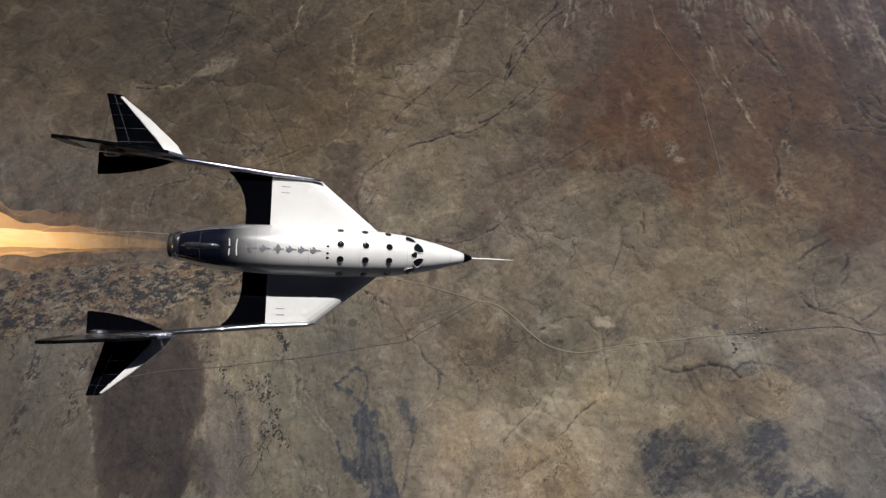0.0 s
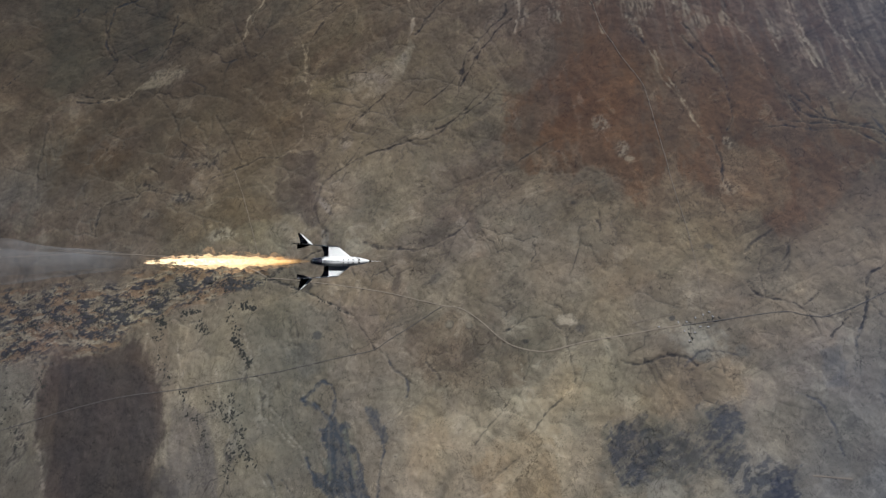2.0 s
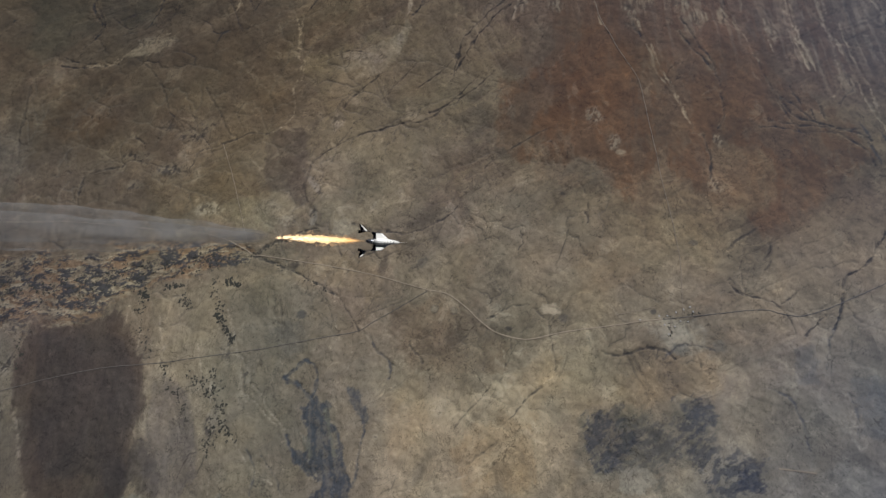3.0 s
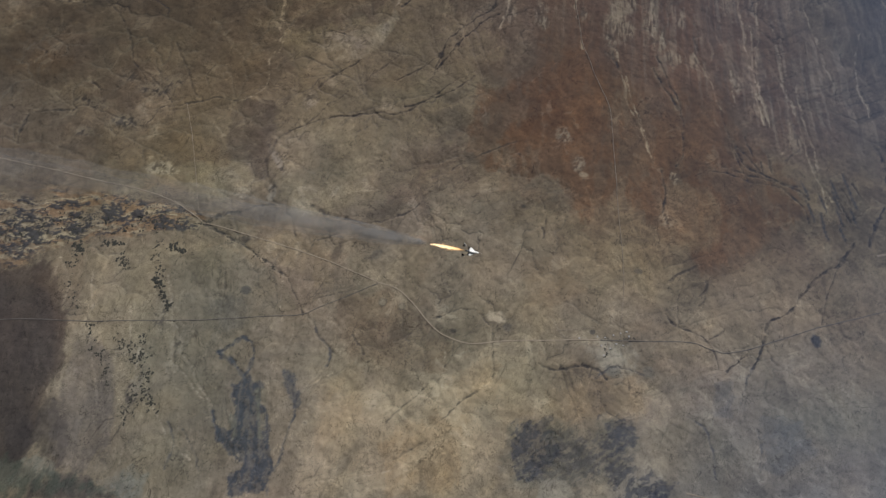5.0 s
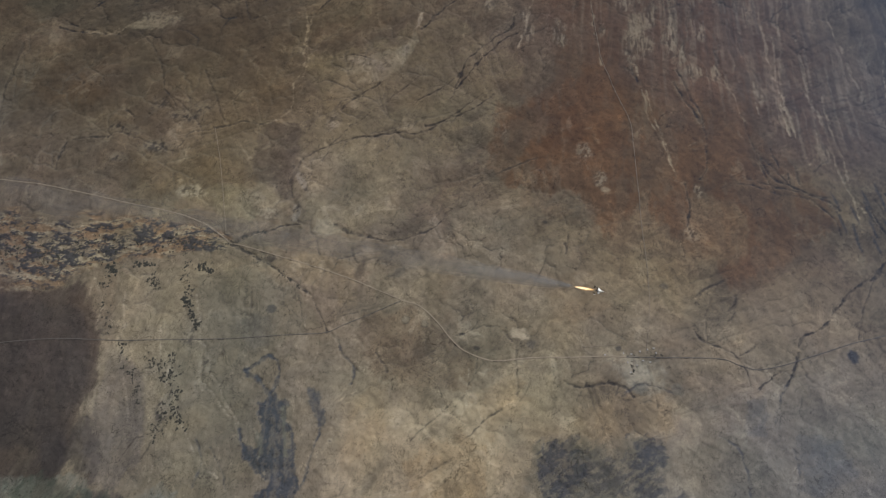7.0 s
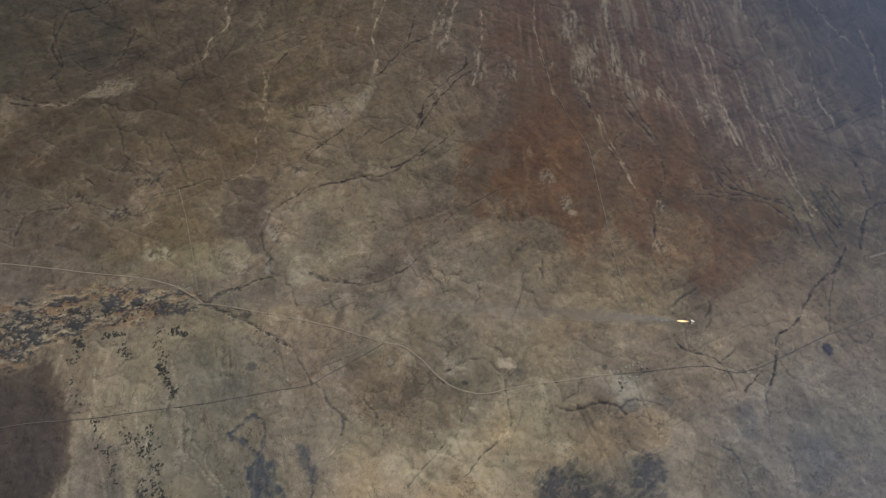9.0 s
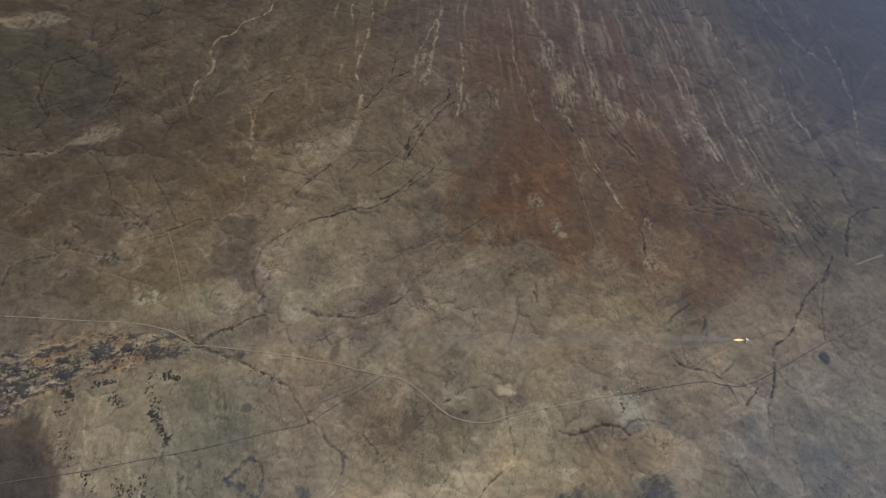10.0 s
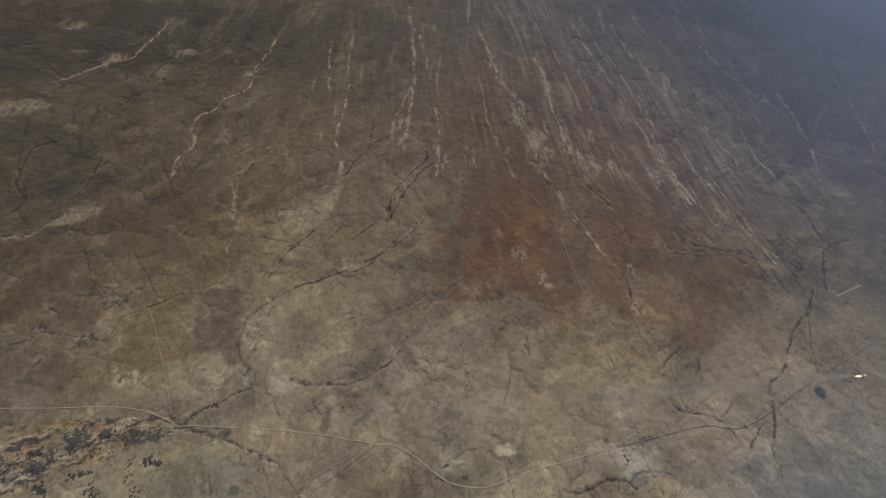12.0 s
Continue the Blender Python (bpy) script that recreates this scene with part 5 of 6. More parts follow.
craft = new("spaceplane")
craft.matrix_world = CRAFT
tagged(craft, "white winged rocket spaceplane with black tail panels, in flight under power", "spaceplane")
xs = np.linspace(-4.75, 9.15, 60)
part("fuselage", loft([(x, 0, 0, body_radius(x), body_radius(x)) for x in xs], 48), PAINT, craft, "glossy white fuselage fading to dark with bare silver tail flanks", True)
part("nose_cone", loft([(9.15 + 0.5 * t, 0, 0, 0.275 * math.sqrt(1 - t * 0.94), 0.275 * math.sqrt(1 - t * 0.94)) for t in np.linspace(0, 1, 8)], 32), BLACK, craft, "black rounded nose cap", True)
part("pitot_probe", loft([(9.55, 0, 0, 0.065, 0.065), (9.8, 0, 0, 0.05, 0.05), (11.5, 0, 0, 0.04, 0.04), (11.55, 0, 0, 0.02, 0.02), (12.1, 0, 0, 0.014, 0.014)], 12), WHITE, craft, "thin white air data probe", True)
part("rocket_nozzle", loft([(-4.60, 0, 0, 0.57, 0.57), (-4.85, 0, 0, 0.52, 0.52), (-4.98, 0, 0, 0.55, 0.55), (-4.98, 0, 0, 0.50, 0.50), (-4.8, 0, 0, 0.42, 0.42), (-4.7, 0, 0, 0.20, 0.20)], 32), SOOT, craft, "soot-blackened rocket nozzle", True)
part("tail_ring", loft([(-4.78, 0, 0, 0.63, 0.63), (-4.6, 0, 0, 0.67, 0.67), (-4.5, 0, 0, 0.69, 0.69), (-4.4, 0, 0, 0.60, 0.60)], 40), CHROME, craft, "mirror-bright ring at the tail", True)
# spine fairing and belly strakes
part("spine_fairing", loft([(x, 0, body_radius(x) * 0.94, 0.16 * s, 0.13 * s) for x, s in ((-4.4, 0.3), (-4.1, 1), (-2.9, 1), (-2.6, 0.3))], 16), CHROME, craft, "narrow bright fairing on the dark tail spine", True)
for side in (1, -1):
    part("side_strake", loft([(x, side * body_radius(x) * 0.97, -0.25, 0.10 * s, 0.16 * s) for x, s in ((-4.5, 0.3), (-3.8, 1), (2.2, 1), (3.4, 0.2))], 16), PAINT, craft, "", True)


def facing(x, angle, proud):
    """A pose on the fuselage skin, with z outward; angle in degrees from the top, towards the left."""
    r = body_radius(x) + proud
    slope = math.atan2(body_radius(x + 0.1) - body_radius(x - 0.1), 0.2)
    a = radians(angle)
    return (Matrix.Translation((x * K, math.sin(a) * r * K, math.cos(a) * r * K)) @ Matrix.Rotation(-a, 4, "X") @ Matrix.Rotation(-slope, 4, "Y"))


def pane(rx, ry, corner=2.0, taper=0.0, rim=0.0, thick=0.03):
    """A window: a low dome of glass, or its raised rim when rim is given."""
    bm = bmesh.new()
    steps = 28
    def ring(f, z):
        out = []
        for k in range(steps):
            a = 2 * math.pi * k / steps
            c, s = math.cos(a), math.sin(a)
            px = rx * math.copysign(abs(c) ** (2 / corner), c)
            py = ry * math.copysign(abs(s) ** (2 / corner), s) * (1 + taper * c)
            out.append(bm.verts.new((px * f, py * f, z)))
        return out
    rings = [ring(1 + rim, -thick), ring(1 + rim, thick), ring(1.0, thick * 1.2), ring(1.0, -thick)] if rim else [ring(1, -thick * 2), ring(1, 0.0), ring(0.6, thick * 0.6)]
    for r, q in zip(rings, rings[1:]):
        for k in range(steps):
            bm.faces.new((r[k], r[(k + 1) % steps], q[(k + 1) % steps], q[k]))
    if rim:
        for k in range(steps):
            bm.faces.new((rings[-1][k], rings[-1][(k + 1) % steps], rings[0][(k + 1) % steps], rings[0][k]))
    else:
        bm.faces.new(rings[0])
        bm.faces.new(rings[-1])
    return grown(bm)


for x in (2.65, 3.85, 5.02):
    for angle in (17.5, -17.5, 62, -62):
        at = facing(x, angle, 0.012)
        w = part("cabin_window", pane(0.155, 0.155), GLASS, craft, "round dark cabin window", True)
        w.matrix_local = at
        r = part("window_rim", pane(0.155, 0.155, rim=0.07, thick=0.012), GREY, w, "thin grey rim", True)
for x, angle, rx, ry, taper, yaw in ((6.15, 50, 0.27, 0.17, -0.5, -20), (6.15, -50, 0.27, 0.17, -0.5, 20), (6.55, 21, 0.27, 0.20, -0.45, -32), (6.55, -21, 0.27, 0.20, -0.45, 32), (6.30, 0, 0.15, 0.14, 0.55, 0)):
    w = part("cockpit_window", pane(rx, ry, 2.4, taper), GLASS, craft, "dark rounded triangular cockpit window", True)
    w.matrix_local = facing(x, angle, 0.014) @ Matrix.Rotation(radians(yaw), 4, "Z")
    part("window_rim", pane(rx, ry, 2.4, taper, rim=0.10, thick=0.014), WHITE, w, "", True)


def silhouette(kind):
    """A flat aircraft outline, nose towards +x."""
    size = 0.86
    half = {0: [(0.30, 0.0), (0.24, 0.03), (0.10, 0.035), (-0.02, 0.26), (-0.10, 0.26), (-0.05, 0.04), (-0.20, 0.03), (-0.27, 0.11), (-0.31, 0.11), (-0.27, 0.0)],
            1: [(0.33, 0.0), (0.20, 0.04), (0.05, 0.05), (-0.12, 0.20), (-0.18, 0.20), (-0.18, 0.06), (-0.24, 0.05), (-0.26, 0.12), (-0.32, 0.12), (-0.29, 0.0)]}[kind]
    half = [(x * size, y * size) for x, y in half]
    pts = half + [(x, -y) for x, y in half[-2:0:-1]]
    bm = bmesh.new()
    low, top = [bm.verts.new((x, y, -0.02)) for x, y in pts], [bm.verts.new((x, y, 0.006)) for x, y in pts]
    bm.faces.new(low)
    bm.faces.new(top)
    for k in range(len(pts)):
        bm.faces.new((low[k], low[(k + 1) % len(pts)], top[(k + 1) % len(pts)], top[k]))
    bmesh.ops.triangulate(bm, faces=bm.faces)
    for v in bm.verts:
        v.co.z -= 1.2 - math.sqrt(1.44 - v.co.y ** 2)
    return grown(bm)


for i, x in enumerate((-1.35, -0.75, -0.15, 0.42, 0.95, 1.5)):
    d = part("aircraft_decal", silhouette(0 if i in (0, 2) else 1), GREY, craft, "grey aircraft silhouette decal")
    d.matrix_local = facing(x, 0, 0.004)
for x, s in ((-2.35, 1), (-1.95, -1)):
    d = part("crescent_decal", slab([(0.08 * s * math.cos(a), 0.42 * math.sin(a)) for a in np.linspace(-1.3, 1.3, 9)] + [(0.02 * s * math.cos(a), 0.36 * math.sin(a)) for a in np.linspace(1.2, -1.2, 9)], -0.12, 0.0, round_by=0.005), PALE_MARK, craft, "pale curved mark on the dark tail")
    d.matrix_local = facing(x, 0, 0.0)
for x, y in ((2.05, 0.22), (2.05, -0.1), (2.05, -0.3)):
    d = part("vent_port", pane(0.07, 0.05), SOOT, craft, "small dark vent")
    d.matrix_local = facing(x, y * 50, 0.006)

def delta_wing(side):
    """A thick swept wing: flat on top, its leading edge rolled down to a lip; each ring is an inset and a height."""
    bm = bmesh.new()
    rings = []
    for inset, z in ((0.62, -0.352), (0.40, -0.372), (0.22, -0.425), (0.09, -0.51), (0.0, -0.60), (0.06, -0.68), (0.30, -0.72)):
        along, out = inset * 1.27, inset * 1.64
        outline = [(5.45 - out, 0.55), (1.72 - along * 0.72, 3.56 - inset * 0.62), (1.35 - along * 0.5, 3.66 - inset * 0.25), (-0.70, 3.66 - inset * 0.08), (-0.70, 0.5), (3.0, 0.5)]
        rings.append([bm.verts.new((x, y * side, z)) for x, y in outline])
    for r, q in zip(rings, rings[1:]):
        for k in range(6):
            bm.faces.new((r[k], r[(k + 1) % 6], q[(k + 1) % 6], q[k]))
    bm.faces.new(rings[0])
    bm.faces.new(rings[-1])
    return grown(bm)


# wings, booms and tails
CONCAVE = [(-2.75, 3.72), (-2.45, 3.45), (-2.15, 3.0), (-1.95, 2.5), (-1.86, 1.9), (-1.85, 0.9)]
for side in (1, -1):
    wing = part("wing", delta_wing(side), WHITE, craft, "white swept delta wing with a rounded leading edge")
    panel = part("trailing_panel", slab(mirror([(-0.705, 3.66), *CONCAVE, (-0.705, 0.85)], side), -0.56, -0.37, round_by=0.04), BLACK, wing, "gloss black panel along the curved trailing edge")
    for px, py in ((-0.95, 1.75), (-1.55, 1.65), (-1.0, 2.75), (-1.62, 2.35)):
        f = part("fastener_ring", pane(0.07, 0.07, rim=0.16, thick=0.010), DARK_FOIL, panel)
        f.matrix_local = Matrix.Translation((px * K, py * side * K, -0.36 * K))
    for w in (2.85, 3.15):
        part("wing_mark", slab(mirror([(-0.25, w), (0.17, w), (0.17, w + 0.03), (-0.25, w + 0.03)], side), -0.36, -0.338, round_by=0.003), GREY, wing)
    part("access_hatch", slab(mirror([(1.0, 2.9), (1.25, 2.9), (1.25, 3.15), (1.0, 3.15)], side), -0.36, -0.338, round_by=0.02), plain("hatch_white", (0.74, 0.73, 0.70), 0.4), wing)
    part("tail_boom", loft([(x, y * side, z, w, h) for x, y, z, w, h in ((1.75, 3.58, -0.38, 0.03, 0.10), (1.2, 3.64, -0.40, 0.11, 0.15), (-0.7, 3.72, -0.34, 0.15, 0.20), (-2.8, 3.86, -0.2, 0.15, 0.30), (-4.6, 4.0, -0.12, 0.13, 0.27), (-6.6, 4.12, -0.05, 0.12, 0.24), (-8.1, 4.2, 0.0, 0.09, 0.18), (-8.4, 4.22, 0.02, 0.03, 0.06))], 20), CHROME, craft, "slim mirror-finish tail boom", True)
    stab = part("stabilizer", slab(mirror([(-4.75, 4.05), (-7.25, 6.62), (-7.4, 6.75), (-7.95, 6.75), (-7.3, 4.2)], side), -0.10, 0.06, round_by=0.03), BLACK, craft, "black horizontal tail with white leading edge")
    part("leading_edge", slab(mirror([(-4.60, 4.05), (-4.95, 4.66), (-6.1, 5.72), (-7.28, 6.66), (-7.42, 6.66), (-6.62, 5.75), (-5.75, 4.75), (-5.25, 4.07)], side), -0.11, 0.09, round_by=0.03), WHITE, stab, "white painted leading edge")
    for q in (4.7, 5.3, 5.9, 6.4):
        part("panel_seam", slab(mirror([(-5.9 - (q - 4.7) * 0.42, q), (-7.35 - (q - 4.2) * 0.22, q - 0.12), (-7.35 - (q - 4.2) * 0.22, q - 0.13), (-5.9 - (q - 4.7) * 0.42, q - 0.01)], side), 0.05, 0.064, round_by=0.003), SEAM, stab)
    part("elevon_seam", slab(mirror([(-6.75, 4.18), (-7.62, 6.7), (-7.635, 6.7), (-6.77, 4.18)], side), 0.05, 0.065, round_by=0.004), SEAM, stab)
    fin = part("dorsal_fin", slab([(-4.5, 0.0), (-5.1, 0.75), (-5.9, 1.15), (-7.1, 1.40), (-8.55, 1.75), (-9.17, 1.80), (-8.9, 0.9), (-8.3, 0.0)], -0.06, 0.06, "xz", 4.14 * side, 0.03 * side, 0.03), SILVER, craft, "swept upright silver tail fin")
    part("fin_cap", slab([(-5.1, 0.66), (-5.1, 0.76), (-5.9, 1.16), (-7.1, 1.41), (-8.55, 1.76), (-9.2, 1.815), (-9.18, 1.74), (-8.55, 1.66), (-7.1, 1.32), (-5.9, 1.08)], -0.07, 0.07, "xz", 4.14 * side, 0.03 * side, 0.02), DARK_FOIL, fin, "glinting black cap along the top edge")
    part("rudder", slab([(-8.4, 0.4), (-8.68, 1.70), (-9.24, 1.74), (-9.0, 0.9), (-8.6, 0.4)], -0.075, 0.075, "xz", 4.14 * side, 0.03 * side, 0.02), BLACK, fin)
    part("inner_tail", slab(mirror([(-4.9, 3.98), (-5.6, 3.66), (-6.4, 3.38), (-7.3, 3.16), (-8.15, 3.06), (-8.15, 4.08)], side), -0.22, -0.10, round_by=0.03), BLACK, craft, "black inboard tail plane")
    part("hinge_fairing", loft([(-8.0, 3.98 * side, -0.1, 0.02, 0.02), (-7.85, 3.98 * side, -0.1, 0.10, 0.10), (-7.6, 3.98 * side, -0.1, 0.10, 0.10), (-7.3, 3.98 * side, -0.1, 0.02, 0.02)], 12), CHROME, craft, "", True)


# ---------------- rocket flame and smoke ----------------
def plume(length, start, radius, seed, rings, count, rough, size, crowd=1.0):
    """A ragged tube along -x; radius(d) gives its width at d metres behind the start."""
    bm = bmesh.new()
    rows = []
    for i in range(rings + 1):
        d = length * (i / rings) ** crowd
        r0 = radius(d)
        row = []
        for k in range(count):
            a = 2 * math.pi * k / count
            p = Vector((d / size, math.cos(a) * 1.3 + seed * 7.1, math.sin(a) * 1.3 + seed * 3.7))
            r = r0 * (1 + rough * (noise.noise(p) + 0.5 * noise.noise(p * 2.7)))
            sway = Vector((d / size * 0.6, seed * 2.0, 0))
            row.append(bm.verts.new((start - d, r * math.cos(a) + r0 * 0.2 * noise.noise(sway), r * math.sin(a) + r0 * 0.2 * noise.noise(sway + Vector((9, 0, 0))))))
        rows.append(row)
    for r, q in zip(rows, rows[1:]):
        for k in range(count):
            bm.faces.new((r[k], r[(k + 1) % count], q[(k + 1) % count], q[k]))
    return grown(bm)


def flame_material(name, colors, strength, cover, length):
    m = Mat(name)
    co = m.coords(1 / K)
    sep = m.node("ShaderNodeSeparateXYZ", Vector=co)
    d = m.remap(sep.outputs[0], -5.0, -5.0 - length, 0.0, 1.0)
    st = m.coords((0.6 / K, 1.0 / K, 1.0 / K))
    n = m.noise(st, 0.75, 6.0, 0.62, 0.8)
    where = m.math("ADD", d, m.math("MULTIPLY", m.math("SUBTRACT", n, 0.5), 0.9))
    c = m.mix(m.remap(where, 0.10, 0.38, 0.0, 1.0), colors[1], colors[0])
    c = m.mix(m.remap(where, 0.55, 1.0, 0.0, 1.0), c, colors[2])
    e = m.node("ShaderNodeEmission", Color=c, Strength=strength)
    clear = m.node("ShaderNodeBsdfTransparent")
    edge = m.math("ADD", m.math("ADD", m.math("MULTIPLY", d, 0.22), m.math("MULTIPLY", m.math("POWER", d, 6.0), 0.40)), 0.49 - cover * 0.3)
    fac = m.math("MULTIPLY", m.remap(m.math("SUBTRACT", n, edge), -0.05, 0.10, 0.0, cover, True), m.remap(d, 0.04, 0.31, 0.02, 1.0, True))
    mx = m.node("ShaderNodeMixShader")
    m.put(mx, "0", fac)
    m.put(mx, "1", clear.outputs[0])
    m.put(mx, "2", e.outputs[0])
    m.tree.links.new(mx.outputs[0], m.out.inputs["Surface"])
    return m.mat


flame = new("rocket_flame")
flame.matrix_world = CRAFT
tagged(flame, "long yellow-white rocket flame with orange ragged fringe", "flame")
FLAME_LEN = 39.5
LAYERS = ((0.38, 1.65, 0.92, ((1.0, 0.80, 0.44), (1.0, 0.55, 0.18), (1.0, 0.66, 0.36)), 0.45), (0.74, 1.25, 0.62, ((1.0, 0.68, 0.33), (0.85, 0.40, 0.12), (0.95, 0.54, 0.28)), 0.6),
          (1.25, 0.75, 0.26, ((0.95, 0.56, 0.27), (0.6, 0.30, 0.12), (0.75, 0.42, 0.23)), 0.8))


def flame_width(d):
    return (0.32 + 1.60 * min(d / 19.0, 1.0) ** 0.8) * (1.0 if d < 22 else max(0.3, 1 - 0.55 * ((d - 22) / 15.0) ** 1.2))


for i, (scale, strength, cover, colors, rough) in enumerate(LAYERS):
    skin = plume(FLAME_LEN * 0.93 - i, -5.15 - 0.3 * (i > 0), lambda d, s=scale: s * flame_width(d), i + 1, 220, 24, rough, 1.7 + 0.3 * i)
    part("flame_sheath" if i else "flame_core", skin, flame_material("flame_layer", colors, strength, cover, FLAME_LEN), flame, "white-hot core" if not i else "orange flame layer", True)


def smoke_material(cover, end):
    """Thin smoke that thins out along the trail; cover: how much one skin of it hides where it is young."""
    m = Mat("grey_exhaust_smoke")
    co = m.coords(1 / K)
    sep = m.node("ShaderNodeSeparateXYZ", Vector=co)
    n = m.noise(co, 0.05, 6.0, 0.62, 0.5)
    f = m.noise(co, 0.35, 5.0, 0.6)
    young = m.math("MULTIPLY", m.remap(sep.outputs[0], -60.0, -260.0, 1.0, 0.0, True), 0.85)
    old = m.math("MULTIPLY", m.remap(sep.outputs[0], -100.0, end, 1.0, 0.0, True), 0.40)
    fade = m.math("MULTIPLY", m.remap(sep.outputs[0], -40.0, -52.0, 0.0, cover, True), m.math("ADD", young, old))
    fac = m.math("MULTIPLY", m.remap(m.math("ADD", n, m.math("MULTIPLY", f, 0.4)), 0.48, 0.92, 0.25, 1.5, True), fade)
    tone = m.mix(f, (0.225, 0.225, 0.232), (0.335, 0.33, 0.33))
    dif = m.node("ShaderNodeMixShader")
    m.put(dif, "1", m.node("ShaderNodeBsdfDiffuse", Color=tone).outputs[0])
    m.put(dif, "2", m.node("ShaderNodeBsdfTranslucent", Color=tone).outputs[0])
    mx = m.node("ShaderNodeMixShader")
    m.put(mx, "0", fac)
    m.put(mx, "1", m.node("ShaderNodeBsdfTransparent").outputs[0])
    m.put(mx, "2", dif.outputs[0])
    m.tree.links.new(mx.outputs[0], m.out.inputs["Surface"])
    return m.mat


def smoke_width(d):
    return 1.3 + 7.6 * (1 - math.exp(-d / 55.0)) + 0.005 * d


trail = new("smoke_trail")
trail.matrix_world = CRAFT
tagged(trail, "long straight thin grey exhaust smoke trail", "smoke", kind="stuff")
SMOKE = smoke_material(0.17, -1350.0)
for i, scale in enumerate((1.05, 0.62)):
    part("smoke_layer", plume(1400, -40.5 - i, lambda d, s=scale: s * smoke_width(d), i + 11, 300, 24, 0.22, 13.0, 1.8), SMOKE, trail, "", True)


# ---------------- scrub, settlement, haze ----------------
def leaf_material():
    m = Mat("dark_desert_scrub")
    co = m.coords()
    n = m.noise(co, 0.2, 5.0, 0.7)
    m.bump(n, 0.6, 2.0)
    return m.surface(m.mix(n, (0.016, 0.017, 0.015), (0.040, 0.038, 0.030)), 0.95, 0.0, Specular_IOR_Level=0.1)


def clumps(lines, count, spread, lo, hi):
    """Low uneven scrub thickets scattered along lines, as one joined mesh."""
    points, faces = [], []
    for k in range(count):
        line = spline(random.choice(lines), 6)
        x, y = random.choice(line)
        x, y = x + random.gauss(0, spread), y + random.gauss(0, spread)
        z = ground_height(x, y) - 1.0
        x, y = survey(x, y)
        for b in range(random.randint(1, 5)):
            r = random.uniform(lo, hi)
            ox, oy = x + random.uniform(-1, 1) * r * 1.8, y + random.uniform(-1, 1) * r * 1.8
            base = len(points)
            n = 9
            for level, f in ((0.0, 1.0), (0.18, 0.95), (0.38, 0.6)):
                for a in range(n):
                    t = 2 * math.pi * a / n
                    q = r * f * random.uniform(0.45, 1.4)
                    points.append((ox + q * math.cos(t), oy + q * math.sin(t), z + level * r * random.uniform(0.7, 1.3)))
            points.append((ox, oy, z + r * 0.45))
            for level in range(2):
                for a in range(n):
                    p, q = base + level * n + a, base + level * n + (a + 1) % n
                    faces.append((p, q, q + n, p + n))
            for a in range(n):
                faces.append((base + 2 * n + a, base + 2 * n + (a + 1) % n, base + 3 * n))
    data = bpy.data.meshes.new("scrub")
    data.from_pydata(points, [], faces)
    data.materials.append(LEAF)
    return new("scrub", data)


LEAF = leaf_material()
COLUMNS = [[(-2626, -748), (-2505, -864), (-2373, -967)], [(-2434, -707), (-2284, -839), (-2142, -964)], [(-2271, -612), (-2173, -701)], [(-2752, -763), (-2679, -900)],
           [(-1800, -162), (-1752, -236), (-1672, -323), (-1582, -400)],
           [(-1473, 38), (-1400, -36), (-1364, -115)],
           [(-1476, -434), (-1349, -515), (-1239, -600)],
           [(-1357, -398), (-1281, -416), (-1203, -462), (-1178, -419)],
           [(-1238, -362), (-1141, -457), (-1101, -493)],
           [(-1120, -562), (-1085, -669)],
           [(-1080, -539), (-1003, -586)],
           [(-1573, -100), (-1529, -110)]]
tagged(clumps(COLUMNS, 420, 16, 1.8, 5.0), "dark scattered thickets of desert scrub", "scrub", kind="stuff")
tagged(clumps([[(-2500, -430), (-2200, -280), (-1950, -110), (-1750, 30), (-1500, 140)]], 230, 36, 1.8, 4.8), "dense dark riverside woodland and scrub", "woodland", kind="stuff")

tagged(clumps([[(-1346, 230), (-1241, 240), (-1166, 234), (-1066, 239), (-982, 218), (-908, 210)], [(-1346, 230), (-1276, 327), (-1213, 385)]], 90, 8, 1.8, 4.0), "dark scrub lining the dry watercourse", "scrub", kind="stuff")

tagged(clumps([[(712, 643), (733, 609)], [(682, 681), (764, 733), (827, 762)]], 30, 7, 1.4, 3.2), "dark shade trees among the settlement's houses", "trees", kind="stuff")
tagged(clumps([[(-1367, -111), (-1322, -124)], [(-1281, -150), (-1209, -189)], [(-1394, 63), (-1335, 69)], [(-1799, -154), (-1755, -163)], [(-1692, -86), (-1615, -49)]], 90, 8, 3.0, 7.0), "dense dark thickets in a sandy wash", "scrub", kind="stuff")

PLASTER = dust_material("pale_plaster", (0.26, 0.245, 0.225), (0.19, 0.175, 0.155), 0.9)
ROOFING = dust_material("sheet_metal_roof", (0.26, 0.25, 0.245), (0.18, 0.175, 0.17), 0.5)


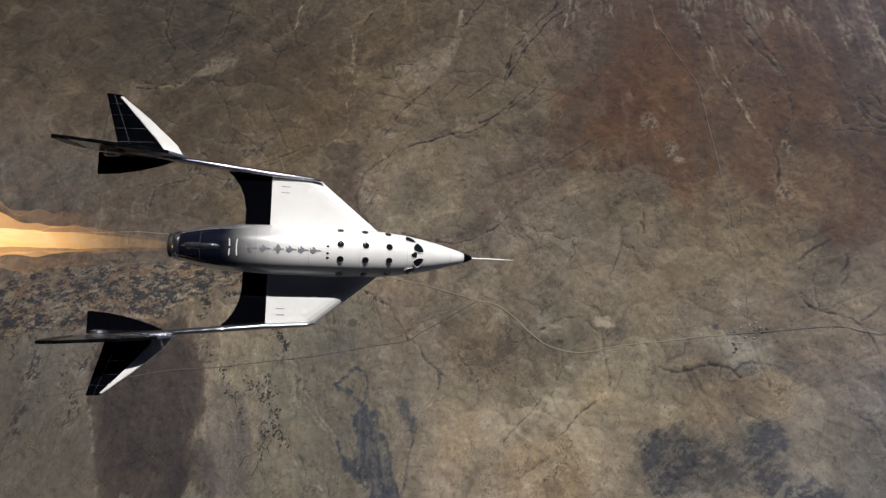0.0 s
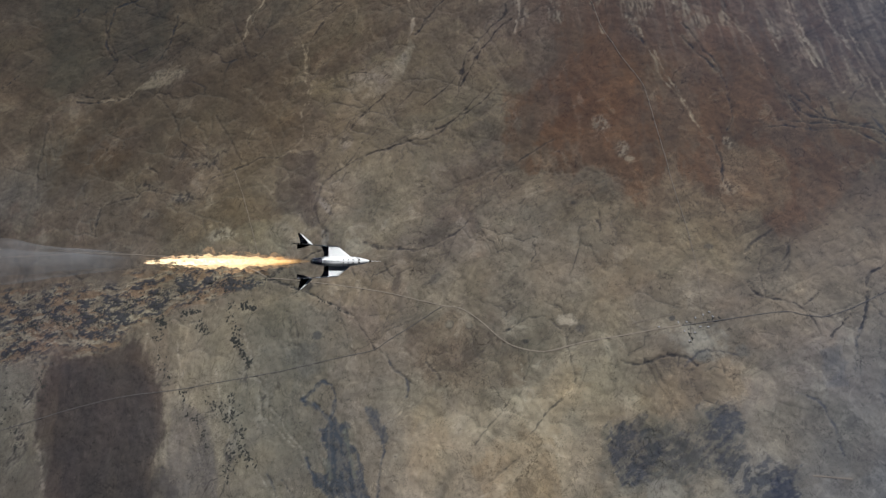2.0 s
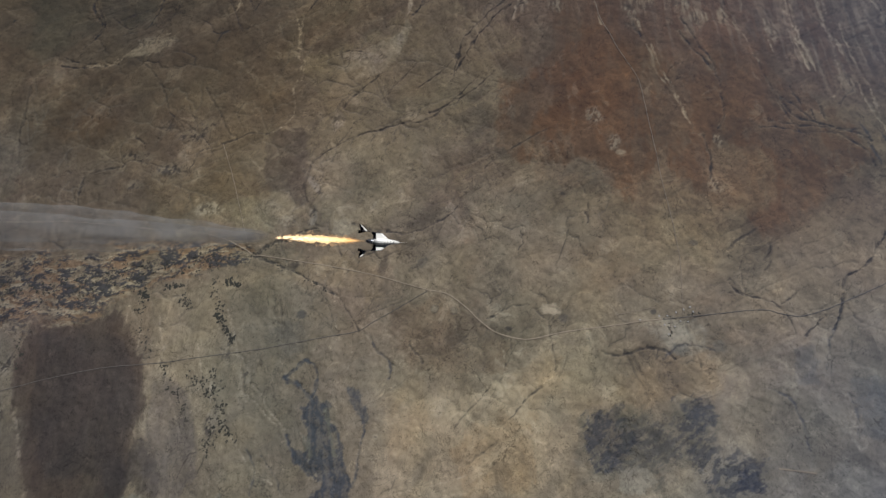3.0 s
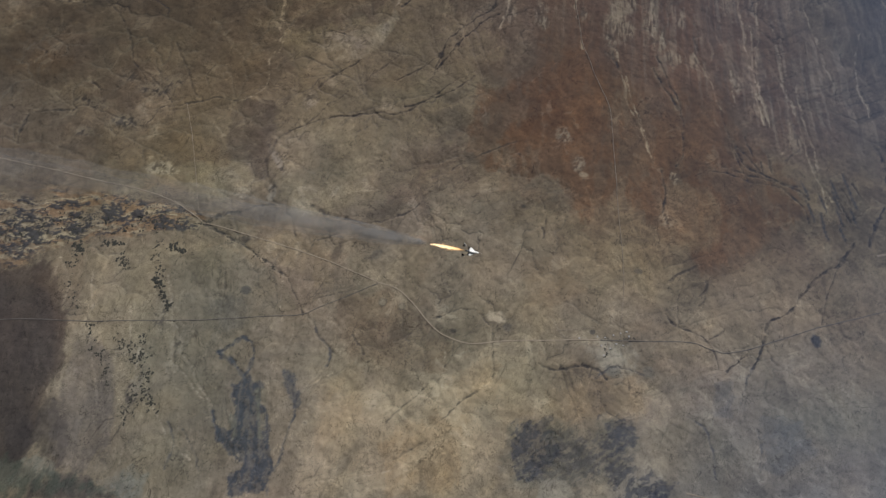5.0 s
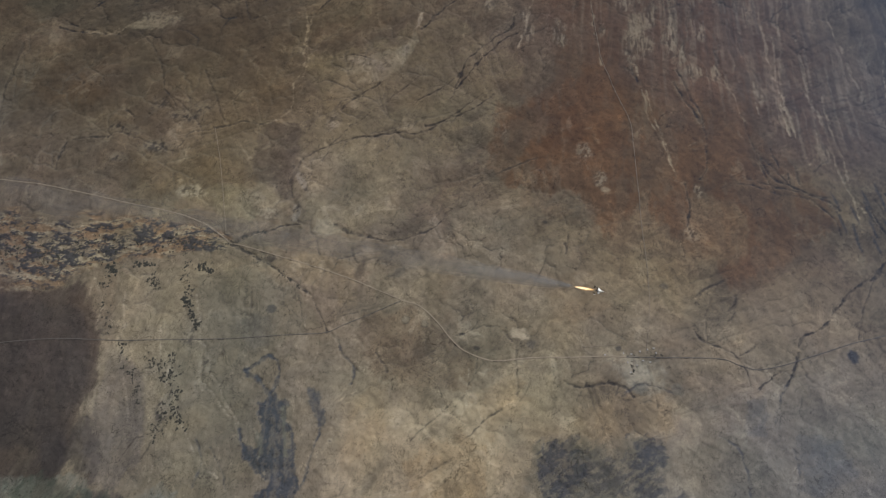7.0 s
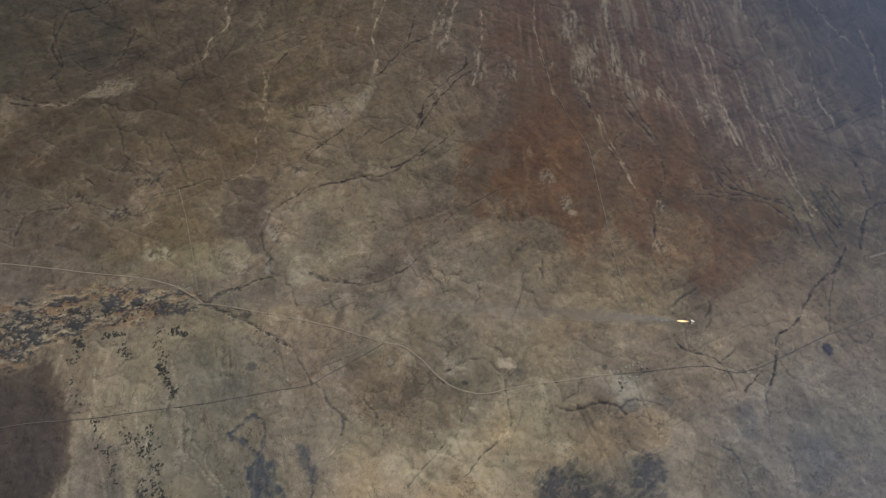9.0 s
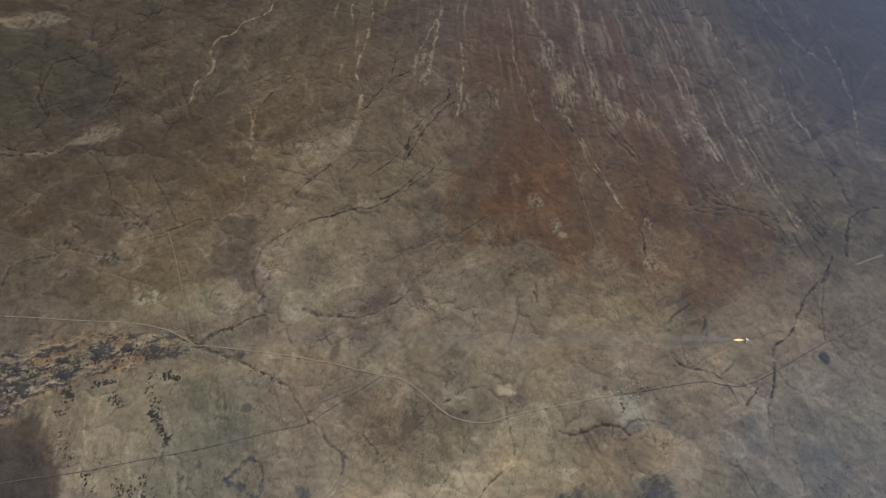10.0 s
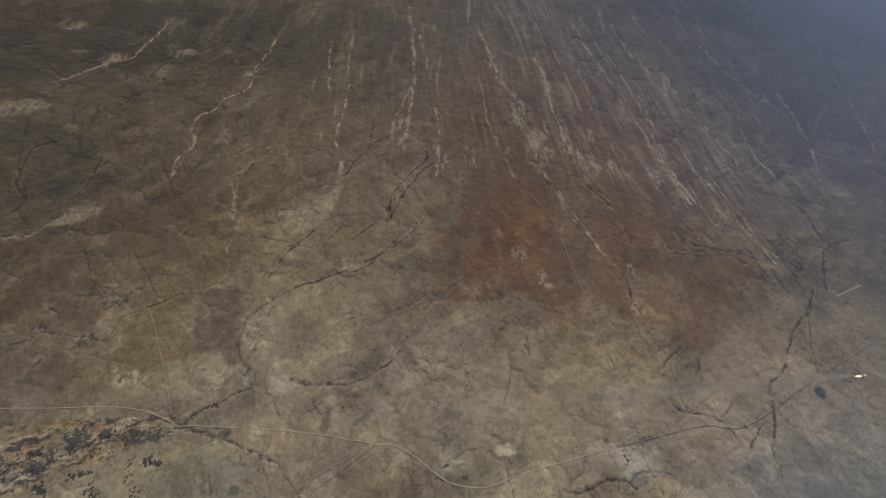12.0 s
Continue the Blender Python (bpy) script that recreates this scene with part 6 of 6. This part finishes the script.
def house(w, d, h):
    """A small hall with a gable roof."""
    ob = new("house")
    bm = bmesh.new()
    bmesh.ops.create_cube(bm, size=1, matrix=Matrix.Diagonal((w, d, h, 1)) @ Matrix.Translation((0, 0, 0.5)))
    part("wall", bm, PLASTER, ob)
    bm = bmesh.new()
    ends = []
    for x in (-w * 0.54, w * 0.54):
        ends.append([bm.verts.new((x, y, z)) for y, z in ((-d * 0.56, h), (0, h * 1.45), (d * 0.56, h), (d * 0.56, h + 0.4), (0, h * 1.45 + 0.4), (-d * 0.56, h + 0.4))])
    for k in range(6):
        bm.faces.new((ends[0][k], ends[0][(k + 1) % 6], ends[1][(k + 1) % 6], ends[1][k]))
    for e in ends:
        bm.faces.new(e[:2] + e[4:])
        bm.faces.new(e[1:5])
    part("roof", bm, ROOFING, ob)
    return tagged(ob, "small pale building beside the desert road crossing", "house", "houses of the settlement")


first = house(8, 5, 3)
spots = [(685, 695), (715, 724), (744, 747), (775, 767), (792, 755), (748, 687), (692, 650), (571, 625), (723, 618), (732, 654), (783, 701), (654, 684)]
for i, (x, y) in enumerate(spots):
    x, y = x + random.uniform(-6, 6), y + random.uniform(-6, 6)
    where = pose(*survey(x, y), ground_height(x, y) - 1.5, 0, 0, 24 + random.choice((0, 90)))
    if i:
        copy_thing(first, where)
    else:
        first.matrix_world = where

# thin blue haze of the far plain, painted as a sheet thickening eastward
m = Mat("painted_blue_haze")
geo = m.node("ShaderNodeTexCoord").outputs["Object"]
sep = m.node("ShaderNodeSeparateXYZ", Vector=geo)
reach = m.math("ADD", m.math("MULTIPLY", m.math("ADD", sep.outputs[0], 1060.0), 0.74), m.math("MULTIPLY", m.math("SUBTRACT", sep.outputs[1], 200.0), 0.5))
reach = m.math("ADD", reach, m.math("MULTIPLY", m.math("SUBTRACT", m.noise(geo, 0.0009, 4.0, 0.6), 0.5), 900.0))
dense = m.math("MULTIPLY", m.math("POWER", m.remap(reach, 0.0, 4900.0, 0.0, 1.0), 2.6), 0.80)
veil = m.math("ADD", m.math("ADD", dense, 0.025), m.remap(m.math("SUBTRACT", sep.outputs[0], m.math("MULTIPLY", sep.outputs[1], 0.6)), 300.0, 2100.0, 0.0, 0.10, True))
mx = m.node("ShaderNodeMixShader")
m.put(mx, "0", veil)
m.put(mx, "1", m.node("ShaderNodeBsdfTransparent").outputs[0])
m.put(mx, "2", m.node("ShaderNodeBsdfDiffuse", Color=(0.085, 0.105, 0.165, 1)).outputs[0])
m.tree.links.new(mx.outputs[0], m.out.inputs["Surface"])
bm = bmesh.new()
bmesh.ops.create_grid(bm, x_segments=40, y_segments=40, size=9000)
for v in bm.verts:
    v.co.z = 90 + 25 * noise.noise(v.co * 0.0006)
tagged(part("haze_sheet", bm, m.mat, None, "", True), "thin blue sheet standing in for haze over the distant plain", "haze", kind="stuff")
